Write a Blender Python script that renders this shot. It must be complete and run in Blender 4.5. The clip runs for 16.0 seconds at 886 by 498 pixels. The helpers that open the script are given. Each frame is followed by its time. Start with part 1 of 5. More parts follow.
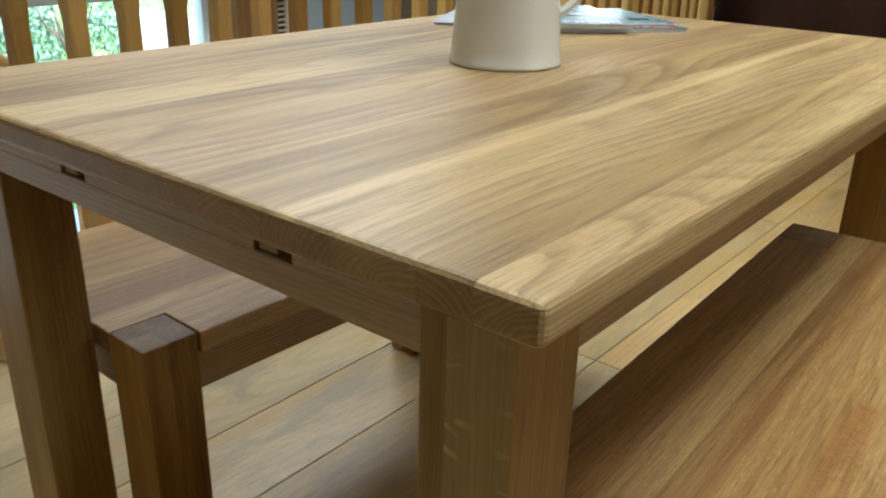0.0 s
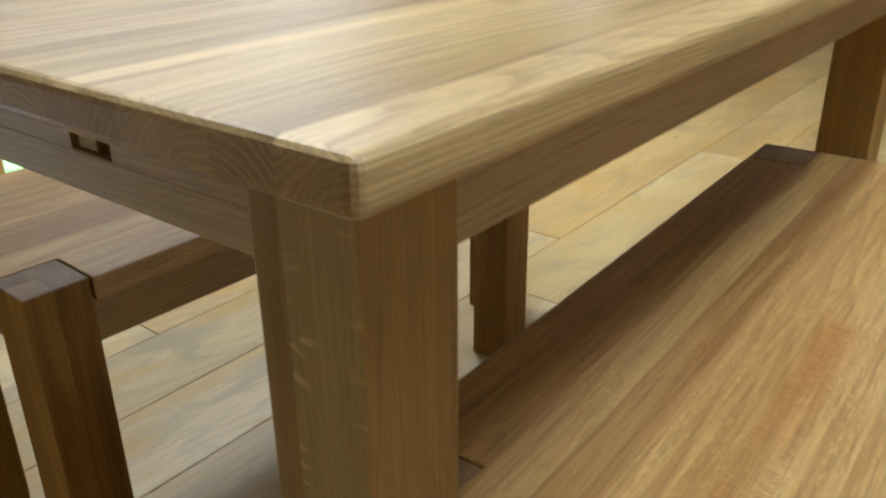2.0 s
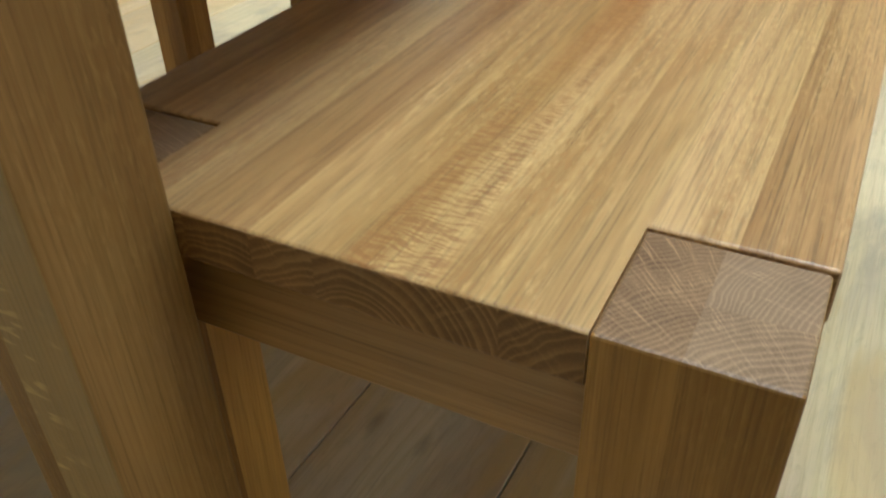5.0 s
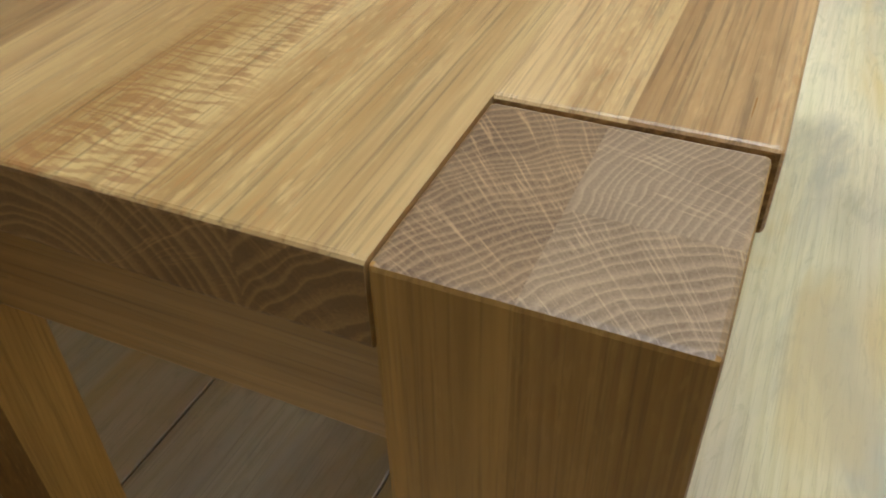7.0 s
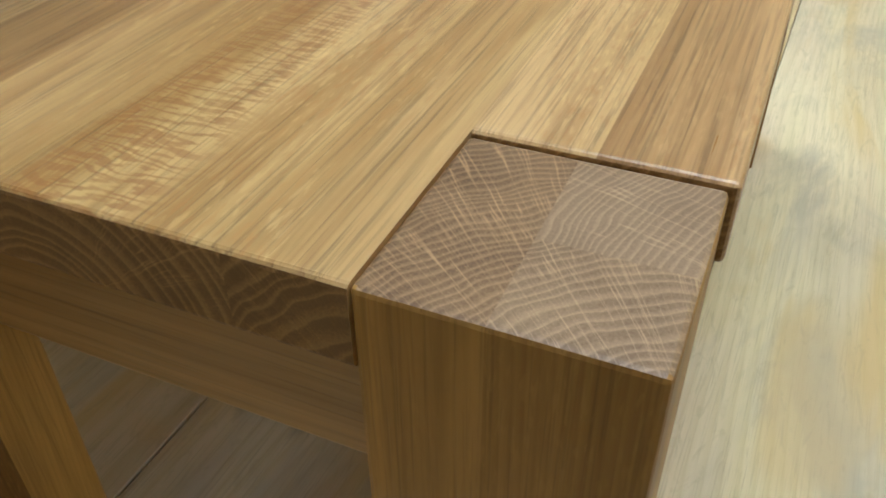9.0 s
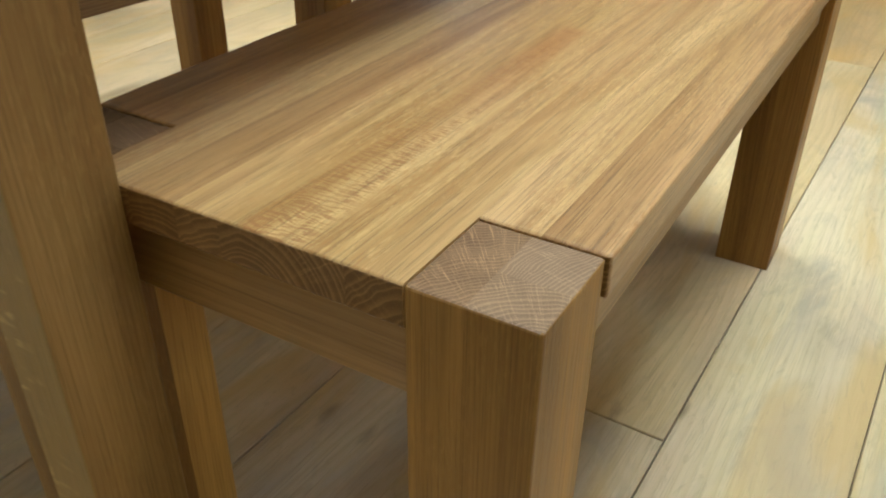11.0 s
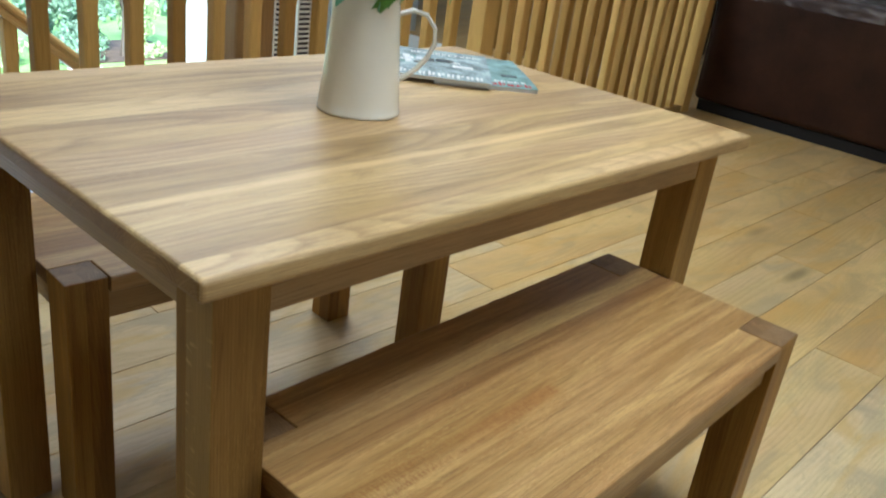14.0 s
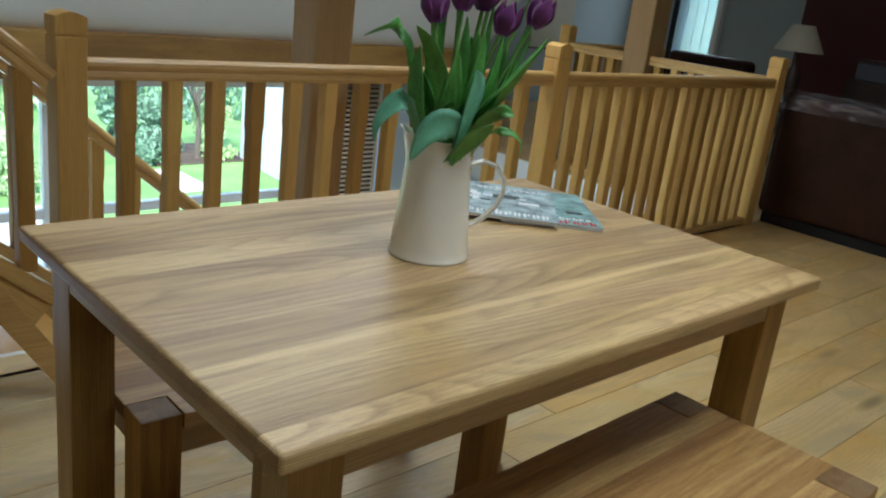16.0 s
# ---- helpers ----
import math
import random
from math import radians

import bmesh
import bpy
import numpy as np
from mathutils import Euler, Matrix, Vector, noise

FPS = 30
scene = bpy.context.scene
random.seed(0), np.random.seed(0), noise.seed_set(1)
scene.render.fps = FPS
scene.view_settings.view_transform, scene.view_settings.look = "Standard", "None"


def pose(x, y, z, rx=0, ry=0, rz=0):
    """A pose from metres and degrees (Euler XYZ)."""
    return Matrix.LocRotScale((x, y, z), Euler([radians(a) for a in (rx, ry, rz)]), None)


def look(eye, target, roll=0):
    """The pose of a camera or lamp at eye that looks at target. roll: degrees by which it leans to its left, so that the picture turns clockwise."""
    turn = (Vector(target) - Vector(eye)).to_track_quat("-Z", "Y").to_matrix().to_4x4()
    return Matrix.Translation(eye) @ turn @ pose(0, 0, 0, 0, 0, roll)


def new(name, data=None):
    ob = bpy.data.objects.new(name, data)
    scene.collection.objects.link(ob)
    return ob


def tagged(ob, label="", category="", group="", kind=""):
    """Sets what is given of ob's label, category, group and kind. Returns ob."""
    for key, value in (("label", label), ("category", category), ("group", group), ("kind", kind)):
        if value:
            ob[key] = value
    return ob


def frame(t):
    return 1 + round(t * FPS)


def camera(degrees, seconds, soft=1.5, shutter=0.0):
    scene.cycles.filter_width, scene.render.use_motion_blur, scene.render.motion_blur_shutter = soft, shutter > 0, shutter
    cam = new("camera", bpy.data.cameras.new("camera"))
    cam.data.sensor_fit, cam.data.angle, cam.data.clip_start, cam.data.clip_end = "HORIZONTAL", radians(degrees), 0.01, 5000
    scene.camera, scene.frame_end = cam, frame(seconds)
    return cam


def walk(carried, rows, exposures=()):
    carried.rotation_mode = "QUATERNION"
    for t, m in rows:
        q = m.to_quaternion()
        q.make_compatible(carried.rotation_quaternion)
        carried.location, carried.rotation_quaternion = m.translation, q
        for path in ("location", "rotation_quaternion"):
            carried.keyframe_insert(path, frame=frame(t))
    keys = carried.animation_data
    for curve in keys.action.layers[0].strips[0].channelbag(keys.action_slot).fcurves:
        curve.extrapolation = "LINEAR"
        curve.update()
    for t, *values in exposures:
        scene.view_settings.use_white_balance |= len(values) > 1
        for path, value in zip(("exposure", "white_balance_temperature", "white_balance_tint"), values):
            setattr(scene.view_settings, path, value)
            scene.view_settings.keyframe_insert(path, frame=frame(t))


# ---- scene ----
# camera: seconds, place, turn
cam = camera(55.72, 16.0, soft=1.9, shutter=0.5)
PATH = [
    (0, -0.3125, -0.1877, 0.9370, 67.817, -1.379, -50.687),
    (0.5, -0.2435, -0.1664, 0.9076, 67.644, -0.505, -50.885),
    (1, -0.2124, -0.1467, 0.8893, 67.329, -0.395, -50.601),
    (1.5, -0.2046, -0.1648, 0.8716, 67.182, 0.060, -50.496),
    (2, -0.1979, -0.1963, 0.8518, 65.625, 0.566, -51.829),
    (2.5, -0.1887, -0.2063, 0.8268, 63.961, 0.325, -53.201),
    (3, -0.1784, -0.2117, 0.8016, 62.446, 0.230, -54.013),
    (3.5, -0.1718, -0.2203, 0.7735, 61.875, 0.456, -54.757),
    (4, -0.1603, -0.2341, 0.7375, 59.197, 0.413, -57.797),
    (4.5, -0.1378, -0.2434, 0.7133, 56.534, 0.700, -59.367),
    (5, -0.1219, -0.2435, 0.6811, 54.678, 1.354, -61.355),
    (7.5, 0.0054, -0.2518, 0.5858, 50.112, 1.197, -65.002),
    (8, 0.0041, -0.2513, 0.5865, 51.161, 0.190, -65.627),
    (10.5, -0.1161, -0.3311, 0.6715, 55.970, 0.583, -60.699),
    (11, -0.1734, -0.3770, 0.7125, 57.817, -0.485, -57.661),
    (11.5, -0.2189, -0.4285, 0.7585, 58.662, -1.881, -55.413),
    (12, -0.2561, -0.5007, 0.8246, 60.889, -1.891, -53.431),
    (12.5, -0.2889, -0.5550, 0.9013, 63.447, -3.125, -50.611),
    (13, -0.3155, -0.5986, 0.9622, 64.519, -3.857, -49.215),
    (13.5, -0.3502, -0.6138, 1.0506, 65.070, -5.983, -47.366),
    (14, -0.3806, -0.6172, 1.1311, 66.185, -7.370, -46.050),
    (14.5, -0.3848, -0.6070, 1.1689, 67.138, -7.942, -44.893),
    (15, -0.3864, -0.6027, 1.1846, 68.641, -7.577, -44.214),
    (15.5, -0.3898, -0.5968, 1.2042, 70.295, -7.216, -43.332),
    (16, -0.3946, -0.5931, 1.2104, 72.262, -6.737, -42.066),
]
EXPOSURES = [(0, 2.5, 5730, 6), (1.5, 2.6, 5650, 6), (3.0, 3.04, 5400, 5), (3.5, 3.03, 5330, 5), (8, 2.97, 5080, 5), (10.5, 3.13, 5170, 5), (12.5, 2.93, 5370, 6), (13.5, 2.65, 5440, 6), (14.5, 2.38, 5530, 6), (16, 2.0, 5530, 5)]
walk(cam, [(t, pose(x, y, z, rx, ry, rz)) for t, x, y, z, rx, ry, rz in PATH], EXPOSURES)
SKY, SUN = 0.15, 2.0
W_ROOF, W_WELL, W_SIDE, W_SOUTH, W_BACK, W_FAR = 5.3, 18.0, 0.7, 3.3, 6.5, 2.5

# ---------------------------------------------------------------- world, light
world = bpy.data.worlds.new("world")
scene.world = world
world.use_nodes = True
wn = world.node_tree
sky = wn.nodes.new("ShaderNodeTexSky")
sky.sky_type = "NISHITA"
sky.sun_disc = False
sky.sun_elevation = radians(48)
sky.sun_rotation = radians(215)
wn.nodes["Background"].inputs["Strength"].default_value = SKY
wn.links.new(sky.outputs["Color"], wn.nodes["Background"].inputs["Color"])

sun = new("sun", bpy.data.lights.new("sun", "SUN"))
sun.data.energy, sun.data.angle, sun.data.color = SUN, radians(10), (1.0, 0.96, 0.90)
sun.matrix_world = look((-12, -6, 26), (2, 14, -2))


def window_light(name, centre, target, w, h, watts, colour, spread=180):
    lamp = new(name, bpy.data.lights.new(name, "AREA"))
    lamp.data.shape, lamp.data.size, lamp.data.size_y = "RECTANGLE", w, h
    lamp.data.energy, lamp.data.color, lamp.data.spread = watts, colour, radians(spread)
    lamp.matrix_world = look(centre, target)
    return lamp


DAY = (0.985, 0.985, 0.96)
# unseen roof lamps: one assumed above the table, one added to brighten the well
window_light("unseen_roof_light_a", (0.75, -0.35, 2.69), (0.75, -0.35, 0), 1.2, 0.9, W_ROOF, DAY, 140)
window_light("unseen_roof_light_b", (1.9, 2.55, 2.69), (1.9, 2.55, 0), 1.8, 1.1, W_WELL, DAY)
# unseen west lamp, added for the lighter west faces of legs and aprons
window_light("unseen_side_light", (-2.97, 0.9, 1.5), (0.5, 0.4, 0.7), 1.1, 0.65, W_SIDE, DAY)
# unseen south lamp, assumed from bright south faces; brightens legs and balusters
window_light("unseen_south_light", (1.6, -4.18, 1.55), (1.0, 0.0, 0.7), 1.9, 1.0, W_SOUTH, DAY)
window_light("stair_window_light", (1.2, 4.0, -0.65), (1.2, 0.0, -0.3), 4.2, 2.2, W_BACK, (0.95, 0.99, 1.0))
window_light("far_window_light", (8.85, 5.0, 1.35), (5.0, 5.0, 1.35), 0.8, 1.5, W_FAR, (0.95, 0.99, 1.0))


# ---------------------------------------------------------------- materials
def nodes_of(name):
    m = bpy.data.materials.new(name)
    m.use_nodes = True
    t = m.node_tree
    return m, t, t.nodes["Principled BSDF"]


def put(t, kind, **inputs):
    n = t.nodes.new(kind)
    for k, v in inputs.items():
        key = k.replace("_", " ")
        if isinstance(v, bpy.types.NodeSocket):
            t.links.new(v, n.inputs[key])
        else:
            n.inputs[key].default_value = v
    return n


def mapping(t, vec, scale=(1, 1, 1), loc=(0, 0, 0)):
    n = put(t, "ShaderNodeMapping", Vector=vec)
    n.inputs["Scale"].default_value = scale
    n.inputs["Location"].default_value = loc
    return n.outputs[0]


def noise_at(t, vec, scale, detail=3.0, rough=0.55, distort=0.0):
    return put(t, "ShaderNodeTexNoise", Vector=vec, Scale=scale, Detail=detail, Roughness=rough, Distortion=distort).outputs["Fac"]


def ramp(t, fac, stops):
    n = t.nodes.new("ShaderNodeValToRGB")
    t.links.new(fac, n.inputs["Fac"])
    el = n.color_ramp.elements
    while len(el) < len(stops):
        el.new(0.5)
    for e, (pos, col) in zip(el, stops):
        e.position = pos
        e.color = (*col, 1) if isinstance(col, tuple) else (col, col, col, 1)
    return n.outputs["Color"]


def mix(t, fac, a, b, how="MIX"):
    n = t.nodes.new("ShaderNodeMix")
    n.data_type, n.blend_type = "RGBA", how
    for sock, v in ((n.inputs[0], fac), (n.inputs[6], a), (n.inputs[7], b)):
        if isinstance(v, bpy.types.NodeSocket):
            t.links.new(v, sock)
        else:
            sock.default_value = (*v, 1) if isinstance(v, tuple) else v
    return n.outputs[2]


def math_of(t, op, a, b=0.0):
    n = t.nodes.new("ShaderNodeMath")
    n.operation = op
    for sock, v in zip(n.inputs, (a, b)):
        if isinstance(v, bpy.types.NodeSocket):
            t.links.new(v, sock)
        else:
            sock.default_value = v
    return n.outputs[0]


def bump(t, bsdf, height, strength, dist):
    n = put(t, "ShaderNodeBump", Strength=strength, Distance=dist, Height=height)
    t.links.new(n.outputs[0], bsdf.inputs["Normal"])


def oak(name, light, dark, axis="X", ring=70.0, contrast=0.55, gloss=0.42, spread=0.22, flecks=0.0, ripple=0.0, knots=0.0, wander=1.0, stripes=0.85, patches=0.8, figure=0.0, cloud=0.0, lines=0.0, sap=None, rippled=None):
    """Oak with growth rings, fibres and pores that run along one local axis; each piece differs by its random number."""
    m, t, b = nodes_of(name)
    along = "XYZ".index(axis)
    pos = put(t, "ShaderNodeTexCoord").outputs["Object"]
    rnd = put(t, "ShaderNodeObjectInfo").outputs["Random"]
    rn = put(t, "ShaderNodeTexWhiteNoise")
    rn.noise_dimensions = "1D"
    t.links.new(rnd, rn.inputs["W"])
    off = t.nodes.new("ShaderNodeVectorMath")
    off.operation = "MULTIPLY_ADD"
    t.links.new(rn.outputs["Color"], off.inputs[0])
    off.inputs[1].default_value = (7.0, 7.0, 7.0)
    t.links.new(pos, off.inputs[2])
    p = off.outputs[0]

    def run(s, across=1.0):
        v = [across] * 3
        v[along] = s
        return tuple(v)

    # rings round a pith that lies some way off, bent along the length
    warp = put(t, "ShaderNodeTexNoise", Vector=mapping(t, p, run(0.9, 4.0)), Scale=1.0, Detail=1.2, Roughness=0.5)
    bent = t.nodes.new("ShaderNodeVectorMath")
    bent.operation = "MULTIPLY_ADD"
    t.links.new(warp.outputs["Color"], bent.inputs[0])
    bent.inputs[1].default_value = (0.085 * wander,) * 3
    near = t.nodes.new("ShaderNodeVectorMath")
    near.operation = "MULTIPLY_ADD"
    t.links.new(rn.outputs["Color"], near.inputs[0])
    near.inputs[1].default_value = (0.26, 0.26, 0.26)
    t.links.new(pos, near.inputs[2])
    t.links.new(mapping(t, near.outputs[0], run(0.05), (-0.13, -0.13, -0.13)), bent.inputs[2])
    wave = t.nodes.new("ShaderNodeTexWave")
    wave.wave_type, wave.rings_direction, wave.wave_profile = "RINGS", axis, "SAW"
    t.links.new(bent.outputs[0], wave.inputs["Vector"])
    for k, v in (("Scale", ring), ("Distortion", 0.7), ("Detail", 1.0), ("Detail Scale", 1.2), ("Detail Roughness", 0.5)):
        wave.inputs[k].default_value = v
    rings = ramp(t, wave.outputs["Fac"], [(0.0, 0.05), (0.3, 0.6), (0.7, 1.0), (0.9, 0.75), (1.0, 0.05)])
    fibre = noise_at(t, mapping(t, p, run(7.0, 330.0)), 1.0, 3.0, 0.6)
    streak = noise_at(t, mapping(t, p, run(1.3, 38.0)), 1.0, 4.0, 0.62, 0.5)
    tone = noise_at(t, mapping(t, p, run(1.2, 5.0)), 1.0, 2.0, 0.5)
    f = math_of(t, "MULTIPLY_ADD", rings, contrast)
    f.node.inputs[2].default_value = 0.0
    g = math_of(t, "MULTIPLY", fibre, 0.14 if cloud else 0.38 if axis == "X" else 0.2)
    h = math_of(t, "MULTIPLY", math_of(t, "SUBTRACT", streak, 0.5), stripes * 1.25)
    s = math_of(t, "ADD", math_of(t, "ADD", f, g), math_of(t, "ADD", h, math_of(t, "MULTIPLY", math_of(t, "SUBTRACT", tone, 0.5), patches)))
    s = math_of(t, "ADD", s, math_of(t, "MULTIPLY", math_of(t, "SUBTRACT", rnd, 0.5), spread * 2.2))
    mid = tuple(0.5 * (x + y) for x, y in zip(light, dark))
    col = ramp(t, math_of(t, "ADD", math_of(t, "MULTIPLY", s, 0.46), 0.40 if axis == "X" else 0.44), [(0.37, dark), (0.53, mid), (0.69, light)])
    drift = ramp(t, noise_at(t, mapping(t, p, run(1.1, 8.0)), 1.0, 2.0, 0.5, 0.5), [(0.36, (1.02, 0.965, 0.97)), (0.62, (1.01, 0.995, 0.90))])
    col = mix(t, 0.9, col, drift, "MULTIPLY")
    pores = noise_at(t, mapping(t, p, run(13.0, 640.0)), 1.0, 2.0, 0.6)
    pm = ramp(t, pores, [(0.33, 0.42), (0.47, 1.0)])
    col = mix(t, 0.3 if cloud else 0.66 if axis == "X" else 0.38, col, pm, "MULTIPLY")
    if lines:
        # open pores of the early wood draw each growth ring as a thin broken line
        early = ramp(t, wave.outputs["Fac"], [(0.0, 1.0), (0.14, 0.75), (0.34, 0.0)])
        part_on = ramp(t, noise_at(t, mapping(t, p, run(1.6, 11.0)), 1.0, 2.0), [(0.36, 0.12), (0.60, 1.0)])
        broken = ramp(t, noise_at(t, mapping(t, p, run(16.0, 420.0)), 1.0, 2.0, 0.6), [(0.36, 0.25), (0.58, 1.0)])
        amount = math_of(t, "MULTIPLY", math_of(t, "MULTIPLY", early, part_on), math_of(t, "MULTIPLY", broken, lines))
        col = mix(t, amount, col, (0.80 * dark[0], 0.72 * dark[1], 0.62 * dark[2]))
        late = ramp(t, wave.outputs["Fac"], [(0.55, 0.0), (0.86, 1.0), (0.97, 0.0)])
        col = mix(t, math_of(t, "MULTIPLY", math_of(t, "MULTIPLY", late, part_on), 0.4 * lines), col, tuple(min(1, 1.12 * c) for c in light))
    if sap:
        # a streak of pale sapwood along one edge of the stave
        across = put(t, "ShaderNodeSeparateXYZ", Vector=pos).outputs["Y"]
        wob = math_of(t, "MULTIPLY", math_of(t, "SUBTRACT", noise_at(t, mapping(t, p, run(1.4, 2.0)), 1.0, 3.0), 0.5), 0.012)
        far = math_of(t, "ABSOLUTE", math_of(t, "SUBTRACT", math_of(t, "ADD", across, wob), sap[0]))
        amount = math_of(t, "MULTIPLY", ramp(t, math_of(t, "DIVIDE", far, sap[1]), [(0.45, 1.0), (1.0, 0.0)]), 0.72)
        col = mix(t, amount, col, tuple(min(1, 1.17 * c) for c in light))
    if figure:
        # short medullary dashes, pale and russet, and a few long dark veins
        dash = noise_at(t, mapping(t, p, run(105.0, 560.0)), 1.0, 1.5, 0.5, 0.4)
        zone = ramp(t, noise_at(t, mapping(t, p, run(6.0, 24.0)), 1.0, 2.0), [(0.42, 0.15), (0.58, 1.0)])
        up = math_of(t, "MULTIPLY", math_of(t, "MULTIPLY", ramp(t, dash, [(0.56, 0.0), (0.66, 1.0)]), zone), 0.34 * figure)
        col = mix(t, up, col, tuple(min(1, 1.28 * c) for c in light))
        down = math_of(t, "MULTIPLY", math_of(t, "MULTIPLY", ramp(t, dash, [(0.34, 1.0), (0.44, 0.0)]), zone), 0.55 * figure)
        col = mix(t, down, col, (1.25 * dark[0], 1.02 * dark[1], 0.75 * dark[2]))
        line = noise_at(t, mapping(t, p, run(9.0, 300.0)), 1.0, 2.5, 0.6, 0.6)
        col = mix(t, math_of(t, "MULTIPLY", ramp(t, line, [(0.37, 1.0), (0.46, 0.0)]), 0.6 * figure), col, tuple(0.85 * c for c in dark))
        vein = noise_at(t, mapping(t, p, run(2.6, 75.0)), 1.0, 3.0, 0.62, 1.2)
        col = mix(t, math_of(t, "MULTIPLY", ramp(t, vein, [(0.28, 1.0), (0.355, 0.0)]), 0.7 * figure), col, (0.62 * dark[0], 0.5 * dark[1], 0.5 * dark[2]))
    if ripple:
        bands = t.nodes.new("ShaderNodeTexWave")
        bands.wave_type, bands.bands_direction = "BANDS", axis
        t.links.new(mapping(t, p, run(1.0, 0.25)), bands.inputs["Vector"])
        for k, v in (("Scale", 58.0), ("Distortion", 17.0), ("Detail", 4.0), ("Detail Scale", 2.4)):
            bands.inputs[k].default_value = v
        where = ramp(t, noise_at(t, mapping(t, p, run(6.0, 45.0)), 1.0, 3.0, 0.6), [(0.34, 0.40), (0.54, 1.0)])
        if rippled:
            # the curl narrows along the board and ends in a red tongue
            xyz = put(t, "ShaderNodeSeparateXYZ", Vector=pos)
            go = math_of(t, "DIVIDE", xyz.outputs["X"], rippled[0])
            mid_y = math_of(t, "ADD", math_of(t, "MULTIPLY", go, rippled[2] - rippled[1]), rippled[1])
            half = math_of(t, "ADD", math_of(t, "MULTIPLY", go, -0.016), 0.030)
            gone = math_of(t, "DIVIDE", math_of(t, "ABSOLUTE", math_of(t, "SUBTRACT", xyz.outputs["Y"], mid_y)), half)
            within = math_of(t, "MULTIPLY", ramp(t, gone, [(0.55, 1.0), (1.0, 0.0)]), ramp(t, go, [(0.96, 1.0), (1.0, 0.0)]))
            where = math_of(t, "MULTIPLY", where, within)
            tongue = math_of(t, "MULTIPLY", ramp(t, go, [(0.45, 0.0), (0.85, 1.0)]), within)
            col = mix(t, math_of(t, "MULTIPLY", tongue, 0.42), col, (1.15 * dark[0], 0.8 * dark[1], 0.6 * dark[2]))
        amount = math_of(t, "MULTIPLY", math_of(t, "MULTIPLY", ramp(t, bands.outputs["Fac"], [(0.2, 1.0), (0.7, 0.0)]), where), ripple * 0.9)
        col = mix(t, amount, col, (0.85 * dark[0], 0.62 * dark[1], 0.5 * dark[2]))
    if flecks:
        mp = t.nodes.new("ShaderNodeMapping")
        t.links.new(p, mp.inputs["Vector"])
        mp.inputs["Rotation"].default_value = (radians(24), 0, 0)
        mp.inputs["Scale"].default_value = (40.0, 34.0, 150.0)
        slash = ramp(t, noise_at(t, mp.outputs[0], 1.0, 1.0, 0.4, 0.5), [(0.60, 0.0), (0.68, 1.0)])
        where = ramp(t, noise_at(t, mapping(t, p, (8, 22, 3)), 1.0, 2.0), [(0.44, 0.0), (0.56, 1.0)])
        col = mix(t, math_of(t, "MULTIPLY", math_of(t, "MULTIPLY", slash, where), flecks), col, tuple(min(1, 1.45 * c) for c in light))
    if cloud:
        # smoky grey and ochre clouds, and small pin knots with dark rims
        grey = ramp(t, noise_at(t, mapping(t, p, run(3.2, 7.5)), 1.0, 4.0, 0.6, 0.8), [(0.47, 0.0), (0.64, 1.0)])
        col = mix(t, math_of(t, "MULTIPLY", grey, 0.75 * cloud), col, (0.78 * dark[0], 0.84 * dark[1], 1.05 * dark[2]))
        warm = ramp(t, noise_at(t, mapping(t, p, run(2.4, 9.0), (3, 5, 2)), 1.0, 3.0, 0.55, 0.8), [(0.50, 0.0), (0.64, 1.0)])
        col = mix(t, math_of(t, "MULTIPLY", warm, 0.7 * cloud), col, (1.12 * dark[0], 0.98 * dark[1], 0.66 * dark[2]))
        pins = put(t, "ShaderNodeTexVoronoi", Vector=mapping(t, p, run(5.0, 14.0)), Scale=1.0, Randomness=1.0)
        some = ramp(t, noise_at(t, mapping(t, p, run(1.7, 5.0), (7, 1, 4)), 1.0, 2.0), [(0.47, 0.0), (0.6, 1.0)])
        spot = math_of(t, "ADD", pins.outputs["Distance"], math_of(t, "MULTIPLY", noise_at(t, mapping(t, p, run(60.0, 160.0)), 1.0, 2.0), 0.10))
        col = mix(t, math_of(t, "MULTIPLY", math_of(t, "MULTIPLY", ramp(t, spot, [(0.07, 1.0), (0.19, 0.0)]), some), 0.85 * cloud), col, tuple(0.5 * c for c in dark))
        swirl = noise_at(t, mapping(t, p, run(14.0, 60.0)), 1.0, 3.0, 0.6, 2.2)
        col = mix(t, math_of(t, "MULTIPLY", ramp(t, swirl, [(0.34, 1.0), (0.44, 0.0)]), 0.26 * cloud), col, tuple(0.7 * c for c in dark))
    if knots:
        v = put(t, "ShaderNodeTexVoronoi", Vector=mapping(t, p, run(1.1, 5.0)), Scale=1.0, Randomness=1.0)
        amount = math_of(t, "MULTIPLY", ramp(t, v.outputs["Distance"], [(0.05, 1.0), (0.16, 0.0)]), knots)
        col = mix(t, amount, col, tuple(0.35 * c for c in dark))
    b.inputs["Specular IOR Level"].default_value = 0.22 if axis == "Z" else 0.46
    t.links.new(col, b.inputs["Base Color"])
    rough = math_of(t, "ADD", math_of(t, "MULTIPLY", fibre, 0.22), gloss - 0.1)
    t.links.new(rough, b.inputs["Roughness"])
    bump(t, b, math_of(t, "ADD", math_of(t, "MULTIPLY", fibre, 0.5), pm), 0.22, 0.0006)
    return m


